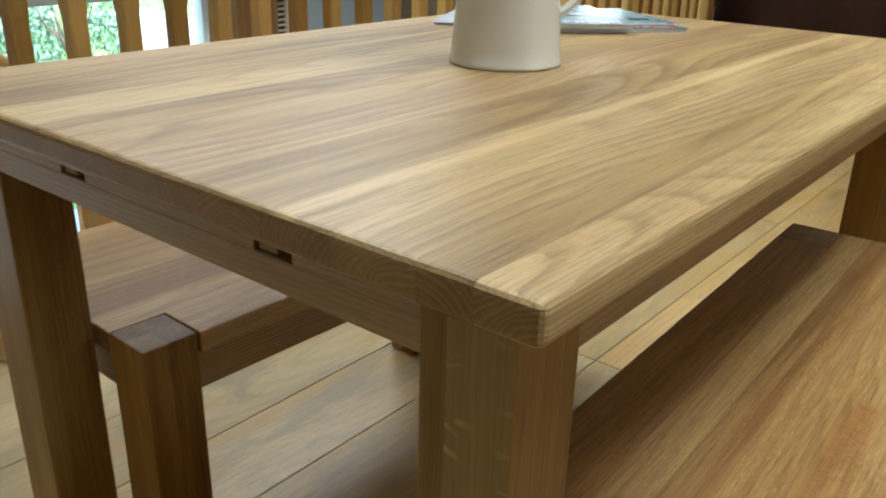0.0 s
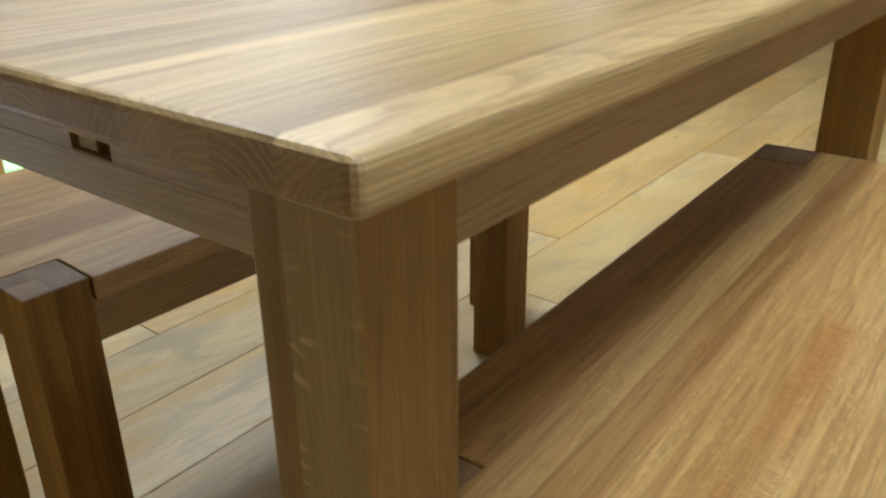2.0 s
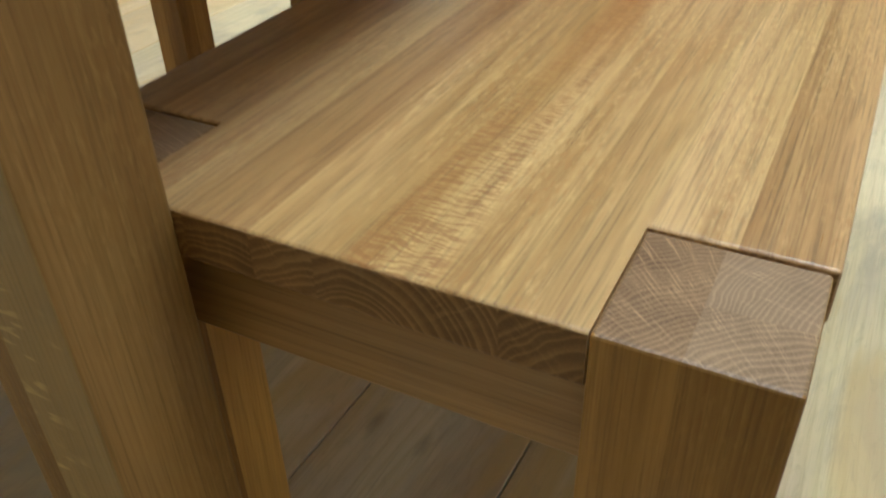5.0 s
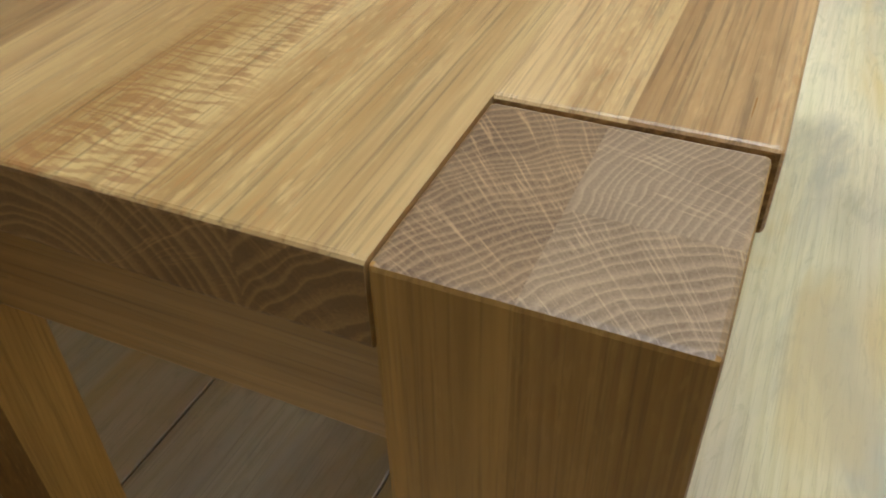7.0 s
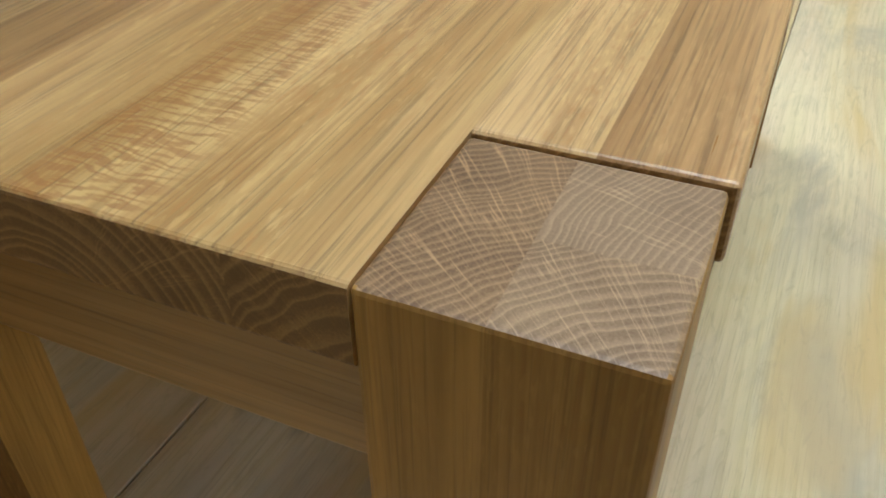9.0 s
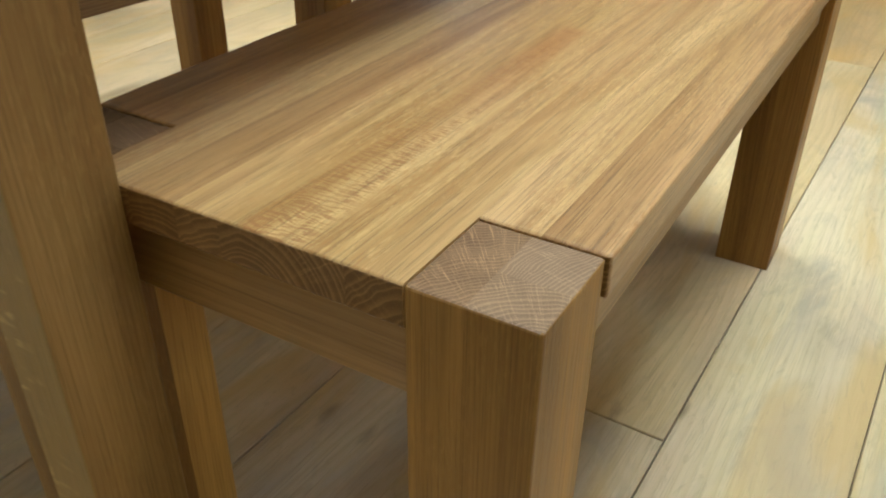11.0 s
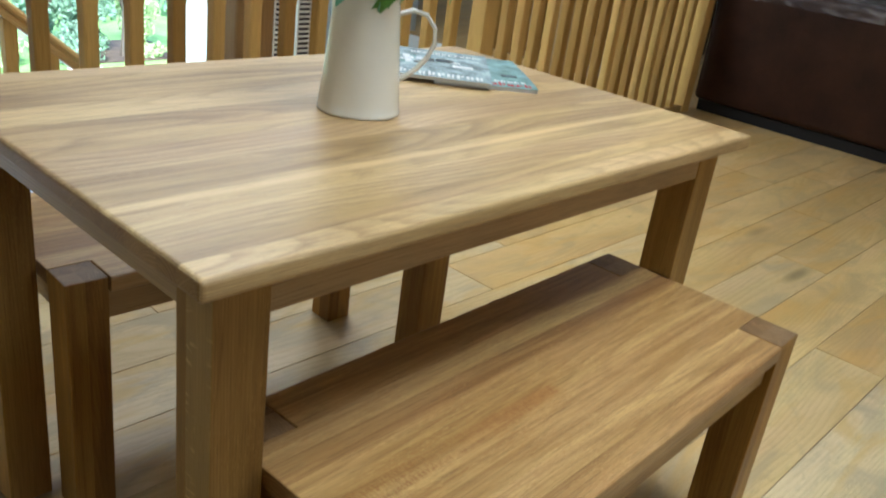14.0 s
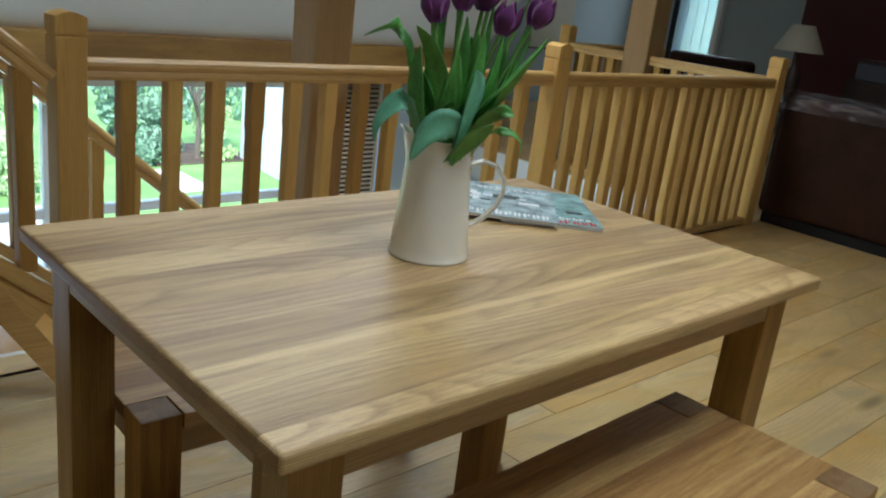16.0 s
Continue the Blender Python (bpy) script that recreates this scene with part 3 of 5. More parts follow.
# south and west walls are unseen; their dark colour holds down the fill
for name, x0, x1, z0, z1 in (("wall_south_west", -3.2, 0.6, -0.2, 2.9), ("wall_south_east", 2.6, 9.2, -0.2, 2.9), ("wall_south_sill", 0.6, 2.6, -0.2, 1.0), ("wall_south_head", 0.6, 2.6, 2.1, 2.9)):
    slab(name, x0, x1, -4.4, -4.2, z0, z1, M_DIM_WALL, "unseen brown wall, kept dark to limit bounce light", "wall")
slab("wall_west_low", -3.2, -3.0, 1.5, 4.42, -2.75, -2.6, M_WHITE, W, "wall")
slab("wall_west_south", -3.2, -3.0, -4.2, 0.3, -0.2, 2.9, M_DIM_WALL, "unseen brown wall, kept dark to limit bounce light", "wall")
slab("wall_west_sill", -3.2, -3.0, 0.3, 1.5, -0.2, 1.15, M_DIM_WALL, "unseen brown wall, kept dark to limit bounce light", "wall")
slab("wall_west_head", -3.2, -3.0, 0.3, 1.5, 1.85, 2.9, M_DIM_WALL, "unseen brown wall, kept dark to limit bounce light", "wall")
slab("wall_west_north", -3.2, -3.0, 1.5, 4.42, -2.6, 2.9, M_WHITE, W, "wall")

# ceiling in one mesh, with openings for two unseen roof windows
bm = bmesh.new()
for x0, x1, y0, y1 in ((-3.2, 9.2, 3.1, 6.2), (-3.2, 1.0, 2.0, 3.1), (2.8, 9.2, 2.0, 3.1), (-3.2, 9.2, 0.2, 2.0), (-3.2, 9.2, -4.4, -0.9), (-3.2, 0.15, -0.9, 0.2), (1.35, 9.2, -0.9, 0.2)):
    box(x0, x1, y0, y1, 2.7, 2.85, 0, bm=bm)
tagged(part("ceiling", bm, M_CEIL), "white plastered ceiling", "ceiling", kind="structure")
# these roof windows are unseen; their opaque covers keep the sun out
for name, x0, x1, y0, y1 in (("unseen_window_2", 0.15, 1.35, -0.9, 0.2), ("unseen_window_3", 1.0, 2.8, 2.0, 3.1)):
    rw = thing(name, None, "unseen roof window, added for its lamp, with an opaque cover", "window", kind="structure")
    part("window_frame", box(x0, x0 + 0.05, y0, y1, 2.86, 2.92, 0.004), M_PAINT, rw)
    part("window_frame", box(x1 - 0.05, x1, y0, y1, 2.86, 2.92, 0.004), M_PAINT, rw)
    part("cover_panel", box(x0 - 0.06, x1 + 0.06, y0 - 0.06, y1 + 0.06, 2.925, 2.95, 0.0), M_CEIL, rw)
# unseen south window, added to hold a lamp; its opaque panel stops the sun
sw = thing("unseen_window_5", None, "unseen south window, added for its lamp, with an opaque panel", "window", kind="structure")
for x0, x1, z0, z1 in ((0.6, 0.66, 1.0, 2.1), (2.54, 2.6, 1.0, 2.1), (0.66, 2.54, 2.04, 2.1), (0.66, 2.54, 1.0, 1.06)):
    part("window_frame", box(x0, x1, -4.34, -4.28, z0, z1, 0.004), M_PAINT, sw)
part("cover_panel", box(0.6, 2.6, -4.375, -4.355, 1.0, 2.1, 0.0), M_CEIL, sw)
# unseen west window, added for its lamp; the panel blocks a sun patch indoors
ww = thing("unseen_window_6", None, "small unseen west window, added for its lamp, with an opaque panel", "window", kind="structure")
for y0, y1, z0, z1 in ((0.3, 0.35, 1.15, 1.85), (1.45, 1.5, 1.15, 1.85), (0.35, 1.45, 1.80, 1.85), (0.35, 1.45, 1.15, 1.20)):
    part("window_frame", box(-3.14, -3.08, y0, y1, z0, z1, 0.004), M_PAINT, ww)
part("cover_panel", box(-3.175, -3.155, 0.3, 1.5, 1.15, 1.85, 0.0), M_CEIL, ww)
# the white soffit that slopes down to the beam over the glazed front
sof = prism([(-3.0, 0.0), (4.36, 0.0), (4.36, 0.06), (-3.0, 0.06)], 0.0, 2.3)
tagged(part("sloping_soffit", sof, M_CEIL, None, "", pose(0, 4.19, 0.74, 128, 0, 0)), "white sloping plaster under the roof", "ceiling", kind="structure")


def window(name, x0, x1, z0, z1, y, uprights, bars, label):
    ob = thing(name, None, label, "window", kind="structure")
    f, d = 0.06, 0.07
    part("window_frame", box(x0, x0 + f, y, y + d, z0, z1, 0.004), M_PAINT, ob)
    part("window_frame", box(x1 - f, x1, y, y + d, z0, z1, 0.004), M_PAINT, ob)
    part("window_frame", box(x0 + f, x1 - f, y, y + d, z1 - f, z1, 0.004), M_PAINT, ob)
    part("window_sill", box(x0 + f, x1 - f, y - 0.05, y + d, z0, z0 + f, 0.004), M_PAINT, ob)
    for x in uprights:
        part("mullion", box(x - 0.018, x + 0.018, y + 0.005, y + d - 0.005, z0 + f, z1 - f, 0.004), M_PAINT, ob)
    cuts = [x0 + f, *[c for x in uprights for c in (x - 0.018, x + 0.018)], x1 - f]
    for a, b in zip(cuts[::2], cuts[1::2]):
        for z in bars:
            part("transom", box(a, b, y + 0.008, y + d - 0.008, z - 0.028, z + 0.028, 0.004), M_PAINT, ob)
        pane = part("pane", box(a - 0.004, b + 0.004, y + 0.032, y + 0.036, z0 + f, z1 - f, 0), M_GLASS, ob)
        pane.visible_shadow = False
    return ob


window("window_1", -0.6, 2.9, -2.3, 0.47, 4.27, (0.30, 1.16), (-0.33,), "tall white-framed glazed front over the stair well")
beam = part("lintel_beam", box(-3.0, 4.36, 4.06, 4.2, 0.475, 0.735, 0.012), M_BEAM)
tagged(beam, "long honey-coloured oak beam over the glazing", "beam", kind="structure")


def oak_column(x, y, s, z0, z1):
    ob = part("oak_column", box(x - s / 2, x + s / 2, y - s / 2, y + s / 2, z0, z1, 0.012), M_POST)
    return tagged(ob, "square weathered oak column holding the roof", "column", kind="structure")


oak_column(1.447, 2.08, 0.165, -2.6, 2.7)
oak_column(4.52, 2.77, 0.19, 0.0, 2.7)

# louvred shutters hanging in the small window beside the glazed front
for x0, x1 in ((3.145, 3.265), (3.345, 3.482)):
    sh = thing("louvred_shutter", None, "narrow white louvred shutter in a small window", "shutter", "shutters")
    part("stile", box(x0, x0 + 0.014, 4.22, 4.25, -0.9, 0.5, 0.003), M_SLAT, sh)
    part("stile", box(x1 - 0.014, x1, 4.22, 4.25, -0.9, 0.5, 0.003), M_SLAT, sh)
    me = mesh_of(box(x0 + 0.014, x1 - 0.014, -0.010, 0.010, -0.002, 0.002, 0), "slat", M_SLAT)
    # added dark panel that gives the shade in the gaps between slats
    part("gap_shade", box(x0 + 0.014, x1 - 0.014, 4.247, 4.253, -0.9, 0.5, 0), M_DARK, sh)
    for k in range(40):
        part("slat", me, None, sh, m=pose(0, 4.235, -0.88 + 0.0345 * k, 32, 0, 0))

# ---------------------------------------------------------------- balustrades
def baluster_mesh(h, s=0.047):
    bm = bmesh.new()
    rings = []
    for z, w, c in ((0, s, 0.001), (0.11, s, 0.001), (0.125, s * 0.96, 0.0045), (h - 0.165, s * 0.96, 0.0045), (h - 0.145, s, 0.001), (h, s, 0.001)):
        a = w / 2
        pts = [(a - c, -a), (a, -a + c), (a, a - c), (a - c, a), (-a + c, a), (-a, a - c), (-a, -a + c), (-a + c, -a)]
        rings.append([bm.verts.new((x, y, z)) for x, y in pts])
    for a, b in zip(rings, rings[1:]):
        for k in range(8):
            bm.faces.new((a[k], a[(k + 1) % 8], b[(k + 1) % 8], b[k]))
    bm.faces.new(rings[0])
    bm.faces.new(rings[-1])
    return mesh_of(bm, "baluster", M_BAL)


def handrail_mesh(length, material, name="handrail"):
    """A moulded handrail along x, its top at z = 0."""
    half = [(0.0, 0.0), (0.018, -0.002), (0.028, -0.010), (0.031, -0.020), (0.028, -0.029), (0.023, -0.034), (0.026, -0.040), (0.029, -0.050), (0.026, -0.060), (0.0, -0.060)]
    ring = half + [(-y, z) for y, z in half[-2:0:-1]]
    bm = bmesh.new()
    a = [bm.verts.new((0, y, z)) for y, z in ring]
    b = [bm.verts.new((length, y, z)) for y, z in ring]
    bm.faces.new(a)
    bm.faces.new(b)
    for i in range(len(a)):
        j = (i + 1) % len(a)
        bm.faces.new((a[i], a[j], b[j], b[i]))
    return mesh_of(bm, name, material)


def newel_mesh(h, s=0.084):
    bm = box(-s / 2, s / 2, -s / 2, s / 2, 0, h - 0.065, 0.004)
    box(-s / 2 + 0.004, s / 2 - 0.004, -s / 2 + 0.004, s / 2 - 0.004, h - 0.0655, h - 0.058, 0, bm=bm)
    n = 9
    rows = []
    a = s / 2
    for i in range(n):
        u = -a + 2 * a * i / (n - 1)
        rows.append([bm.verts.new((u, y, h - 0.058)) for y in (-a, a)] + [bm.verts.new((u, y, h - 0.014 + 0.014 * math.cos(u / a * 1.5))) for y in (a, -a)])
    for p, q in zip(rows, rows[1:]):
        for k in range(4):
            bm.faces.new((p[k], p[(k + 1) % 4], q[(k + 1) % 4], q[k]))
    bm.faces.new(rows[0])
    bm.faces.new(rows[-1])
    return mesh_of(bm, "newel_post", M_BAL)


NEWEL = newel_mesh(1.018)
RAIL_Y, RAIL_Z = 1.80, 0.897
BAL = baluster_mesh(RAIL_Z - 0.06 - 0.04)


def run_of_balusters(label, origin, turn, length, count, rail_mat, top=RAIL_Z, shift=0.0):
    ob = thing("balustrade", pose(*origin, 0, 0, turn), label, "balustrade", "balustrades of the stair well")
    part("handrail", handrail_mesh(length, rail_mat), None, ob, m=pose(0, 0, top))
    part("base_rail", box(0, length, -0.03, 0.03, 0.0, 0.04, 0.004), rail_mat, ob)
    step = length / (count + 1)
    for k in range(count):
        part("baluster", BAL, None, ob, m=pose(step * (k + 1) + shift, 0, 0.04 + top - RAIL_Z))
    return ob


RL = "honey-coloured wooden balustrade with square chamfered balusters"
run_of_balusters(RL + " behind the table", (0.470, RAIL_Y, 0), 0, 1.971, 13, M_RAIL, shift=-0.02)
run_of_balusters(RL + " running to the sofa", (2.525, RAIL_Y, 0), 0, 1.933, 16, M_RAIL)
run_of_balusters("honey-coloured wooden balustrade on the far side of the well", (4.50, 1.842, 0), 90, 1.534, 11, M_RAIL, 0.90)
for x, y in ((0.428, RAIL_Y), (2.483, RAIL_Y), (4.50, RAIL_Y), (4.50, 3.418)):
    nw = part("newel_post", NEWEL, None, None, m=pose(x, y, 0))
    tagged(nw, "square honey-coloured newel post with a rounded cap", "post", "newel posts")
run_of_balusters("honey-coloured wooden balustrade along the landing beyond", (4.542, 3.418, 0), 0, 1.2, 9, M_RAIL, 0.90)


def stair_rail(label, x0, x1, y, z0, slope, count, drop):
    """A raked balustrade beside a flight: handrail, base rail on the string, upright balusters."""
    ob = thing("stair_balustrade", None, label, "balustrade", "balustrades of the stair")
    ln = math.hypot(x1 - x0, slope * (x1 - x0))
    ang = math.degrees(math.atan2(-slope, 1))
    part("handrail", handrail_mesh(ln, M_RAIL), None, ob, m=pose(x0, y, z0, 0, -ang, 0))
    part("base_rail", box(0, ln, -0.03, 0.03, -0.045, 0, 0.004), M_RAIL, ob, m=pose(x0, y, z0 - drop, 0, -ang, 0))
    part("string", box(0, ln, -0.018, 0.018, -0.16, -0.046, 0.003), M_RAIL, ob, "plain string board", m=pose(x0, y, z0 - drop, 0, -ang, 0))
    me = baluster_mesh(drop - 0.07)
    for k in range(count):
        x = x0 + (x1 - x0) * (k + 0.5) / count
        part("baluster", me, None, ob, m=pose(x, y, z0 - slope * (x - x0) - drop + 0.004))
    return ob


stair_rail("raked wooden stair balustrade rising from the newel post", -1.0, 0.386, 1.77, 2.0, 0.82, 8, 0.63)
stair_rail("raked wooden stair balustrade going down the well", 0.30, 2.9, 2.60, 0.965, 0.83, 18, 0.72)

# flight that goes down along the well: treads and risers
fl = thing("staircase", None, "wooden staircase going down inside the well", "stairs")
for k in range(12):
    x = 0.36 + 0.215 * k
    part("tread", box(x, x + 0.24, 1.93, 2.575, -0.18 * k - 0.215, -0.18 * k - 0.185, 0.006), M_RAIL_Y, fl)
    part("riser", box(x + 0.216, x + 0.232, 1.93, 2.575, -0.18 * (k + 1) - 0.184, -0.18 * k - 0.216, 0.0), M_RAIL_Y, fl)
# skirting board of the flight that rises beside the newel post
sk = prism([(-0.6, 1.443), (-0.6, 1.553), (0.36, 0.065), (0.36, 0.0), (0.331, 0.0)], 1.535, 1.56)
tagged(part("stair_skirting", sk, M_RAIL), "plain sloping wooden skirting board of the rising stair", "trim", kind="structure")


# ---------------------------------------------------------------- the table
def staves(parent, length, cuts, z0, z1, mats, starts=None, ends=None, round_r=0.006, sawn=None):
    """Glued staves along x; the ends and the two long outer edges are rounded."""
    for i, (a, b) in enumerate(zip(cuts, cuts[1:])):
        x0 = starts[i] if starts else 0.0
        x1 = ends[i] if ends else length
        y_first, y_last = i == 0, i == len(cuts) - 2

        def pick(p, q, a=a, b=b, x0=x0, x1=x1, y_first=y_first, y_last=y_last):
            across = abs(p.x - q.x) < 1e-6 and abs(p.z - q.z) < 1e-6
            if across:
                return True
            on_y = abs(p.y - q.y) < 1e-6
            return on_y and ((y_first and abs(p.y - a) < 1e-6) or (y_last and abs(p.y - b) < 1e-6))

        bm = box(x0, x1, a, b, z0, z1, round_r, 3, pick)
        mid = (a + b) / 2
        bmesh.ops.translate(bm, verts=bm.verts, vec=(0, -mid, 0))
        ob = part("stave", bm, (mats[i % len(mats)], sawn or M_END_X), parent, m=pose(0, mid, 0))
        for poly in ob.data.polygons:
            if abs(poly.normal.x) > 0.9:
                poly.material_index = 1
        for poly in ob.data.polygons:
            poly.use_smooth = False
    return parent


TL, TW, TH = 1.193, 0.787, 0.761
table = thing("dining_table", pose(0, 0, 0), "solid oak dining table with an oiled stave top", "table")
top = part("tabletop", box(0.012, TL - 0.012, 0.012, TW - 0.012, TH - 0.0255, TH - 0.010, 0), M_TOP, table)
CUTS = [0, 0.043, 0.082, 0.148, 0.2115, 0.294, 0.375, 0.435, 0.505, 0.59, 0.655, 0.73, TW]
staves(top, TL, CUTS, TH - 0.0265, TH, [M_TOP_PALE, M_TOP, M_TOP_PALE, M_TOP_SAP, M_TOP, M_TOP_PALE, M_TOP, M_TOP, M_TOP_PALE, M_TOP, M_TOP, M_TOP_PALE], sawn=M_END_TOP)
LI, LS = 0.0385, 0.0728
UNDER = TH - 0.0265


def glued_leg(parent, x, y, s, h, mats, split, third=0.0):
    """A square post glued from staves: one seam across x, and where third is set one more across y."""
    a, seam = s / 2, -s / 2 + split * s
    cut = -a + third * s
    pieces = [(-a, cut if third else a, -a, seam, mats[0], M_END_Z), (-a, a, seam, a, mats[1], M_END_ZB)]
    if third:
        pieces.append((cut, a, -a, seam, mats[0], M_END_ZC))
    leg = None
    for x0, x1, y0, y1, wood, sawn in pieces:
        def outside(p, q):
            return any(abs(abs(c) - a) < 1e-6 and abs(c - d) < 1e-6 for c, d in ((p.x, q.x), (p.y, q.y))) and not any(abs(c - d) < 1e-6 and abs(abs(c) - a) > 1e-6 for c, d in ((p.x, q.x), (p.y, q.y)))
        bm = box(x0, x1, y0, y1, 0, h, 0.0018, 2, outside)
        piece = part("lamella" if leg else "leg", bm, (wood, sawn, M_LEG), leg or parent, m=None if leg else pose(x, y, 0))
        leg = leg or piece
        for poly in piece.data.polygons:
            if poly.normal.z > 0.9:
                poly.material_index = 1
            elif mats[0] is M_LEG_FLECK and abs(poly.normal.x) < 0.7:
                poly.material_index = 2
    return leg


for i, (x, y) in enumerate(((LI + LS / 2, LI + LS / 2), (TL - LI - LS / 2, LI + LS / 2), (LI + LS / 2, TW - LI - LS / 2), (TL - LI - LS / 2, TW - LI - LS / 2))):
    glued_leg(table, x, y, LS, UNDER, (M_LEG_FLECK, M_LEG) if i == 0 else (M_LEG, M_LEG), 0.7)
AZ = 0.677
a0, a1, b0, b1 = LI + LS, TL - LI - LS, LI + LS, TW - LI - LS
for y in (LI + 0.0015, TW - LI - 0.0235):
    part("apron", box(a0 - 0.002, a1 + 0.002, y, y + 0.022, AZ, UNDER, 0.0015), M_APRON, table)
# end aprons, each with two short slots for the buttons that hold the top
for x, slots in ((LI + 0.0012, (0.229, 0.503)), (TL - LI - 0.0232, (0.229, 0.503))):
    cuts = [b0 - 0.002]
    for s in slots:
        cuts += [s, s + 0.042]
    cuts += [b1 + 0.002]
    ap = part("apron", box(x, x + 0.022, b0 - 0.002, b1 + 0.002, AZ, UNDER - 0.031, 0.0015), M_APRON_Y, table)
    for a, b in zip(cuts[::2], cuts[1::2]):
        part("apron_tongue", box(x, x + 0.022, a, b, UNDER - 0.0311, UNDER, 0), M_APRON_Y, ap)
    for s in slots:
        part("button", box(x + 0.004, x + 0.05, s + 0.021, s + 0.0415, UNDER - 0.0305, UNDER, 0.001), M_APRON, ap)


# ---------------------------------------------------------------- the benches
def bench(m, label, ln, wd, h, leg, slab_t, mats, drop):
    ob = thing("bench", m, label, "bench", "benches at the table")
    seat = part("seat", box(leg + 0.01, ln - leg - 0.01, 0.03, wd - 0.03, h - slab_t + 0.001, h - 0.012, 0), M_BENCH, ob)
    g = 0.0018
    cuts = [0.0, 0.04, leg, 0.118, 0.2095, 0.245, 0.285, wd - leg, wd - 0.035, wd]
    starts = [leg + g, leg + g, 0, 0, 0, 0, 0, leg + g, leg + g]
    ends = [ln - s for s in starts]
    cuts[0] -= 0.0025
    staves(seat, ln, cuts, h - slab_t, h, mats, starts, ends, 0.0022)
    for x in (leg / 2, ln - leg / 2):
        for y in (leg / 2, wd - leg / 2):
            glued_leg(ob, x, y, leg - 0.0006, h - 0.0004, (M_BLEG, M_BLEG), 0.55, 0.46)
    for y in (0.014, wd - 0.036):
        part("rail", box(leg - 0.003, ln - leg + 0.003, y, y + 0.022, drop, h - slab_t - 0.0006, 0.0015), M_BRAIL, ob)
    for x in (0.022, ln - 0.044):
        part("end_rail", box(x, x + 0.022, leg - 0.003, wd - leg + 0.003, drop - 0.012, h - slab_t - 0.0006, 0.0015), M_BRAIL_Y, ob)
    return ob


R_MATS = [M_BENCH_RED, M_BENCH, M_BENCH_PALE, M_BENCH_FIG, M_BENCH, M_BENCH_RED, M_BENCH_PALE, M_BENCH_SHADED, M_BENCH_SHADED]
# mostly paler staves: the window's sheen on the far seat, put into the colour
L_MATS = [M_BENCH, M_BENCH_PALE, M_BENCH_PALE, M_BENCH, M_BENCH_PALE, M_BENCH_RED, M_BENCH_PALE, M_BENCH, M_BENCH_PALE]
bench(pose(0.1189, -0.2512, 0, 0, 0, 1.476), "oak bench with a rippled grain stripe, half under the table", 0.966, 0.4075, 0.4668, 0.0803, 0.029, R_MATS, 0.382)
bench(pose(0.1158, 0.5816, 0, 0, 0, -1.66), "matching oak bench on the far side of the table", 0.888, 0.407, 0.469, 0.072, 0.029, L_MATS, 0.384)


# ---------------------------------------------------------------- on the table
JX, JY = 0.550, 0.414
jug = thing("jug", pose(JX, JY, TH, 0, 0, -43), "tall tapered cream enamel jug holding the tulips", "jug")


def lip(x, y, z):
    if z > 0.165 and x < 0:
        k = (z - 0.165) / 0.04 * max(0, -x / 0.052) ** 6
        return (x - 0.016 * k, y * (1 - 0.25 * k), z + 0.014 * k)
    return (x, y, z)


outer = [(0.0, 0.004), (0.060, 0.004), (0.0655, 0.0), (0.0690, 0.001), (0.0695, 0.004), (0.0680, 0.007)]
outer += [(0.068 - 0.0165 * (k / 14), 0.007 + 0.192 * k / 14) for k in range(1, 15)]
outer += [(0.0530, 0.201), (0.0534, 0.203), (0.0520, 0.2045), (0.0500, 0.203)]
inner = [(0.050 + 0.0155 * k / 8, 0.2025 - 0.19 * k / 8) for k in range(1, 9)] + [(0.0, 0.010)]
part("body", lathe(outer + inner, 64, shape=lip), M_JUG, jug, smooth=True)
hp = [(0.053, 0.164), (0.074, 0.172), (0.097, 0.167), (0.112, 0.147), (0.114, 0.123), (0.105, 0.099), (0.089, 0.079), (0.073, 0.065), (0.0625, 0.059)]
bm = bmesh.new()
rows = []
for i, (x, z) in enumerate(hp):
    w = 0.0125
    d = Vector((hp[min(i + 1, len(hp) - 1)][0] - hp[max(i - 1, 0)][0], hp[min(i + 1, len(hp) - 1)][1] - hp[max(i - 1, 0)][1])).normalized()
    nx, nz = -d.y * 0.002, d.x * 0.002
    rows.append([bm.verts.new(c) for c in ((x + nx, -w, z + nz), (x + nx * 2.2, 0, z + nz * 2.2), (x + nx, w, z + nz), (x - nx, w, z - nz), (x - nx, -w, z - nz))])
for p, q in zip(rows, rows[1:]):
    for k in range(5):
        bm.faces.new((p[k], p[(k + 1) % 5], q[(k + 1) % 5], q[k]))
bm.faces.new(rows[0])
bm.faces.new(rows[-1])
part("handle", bm, M_JUG, jug, "flat strap handle", smooth=False)


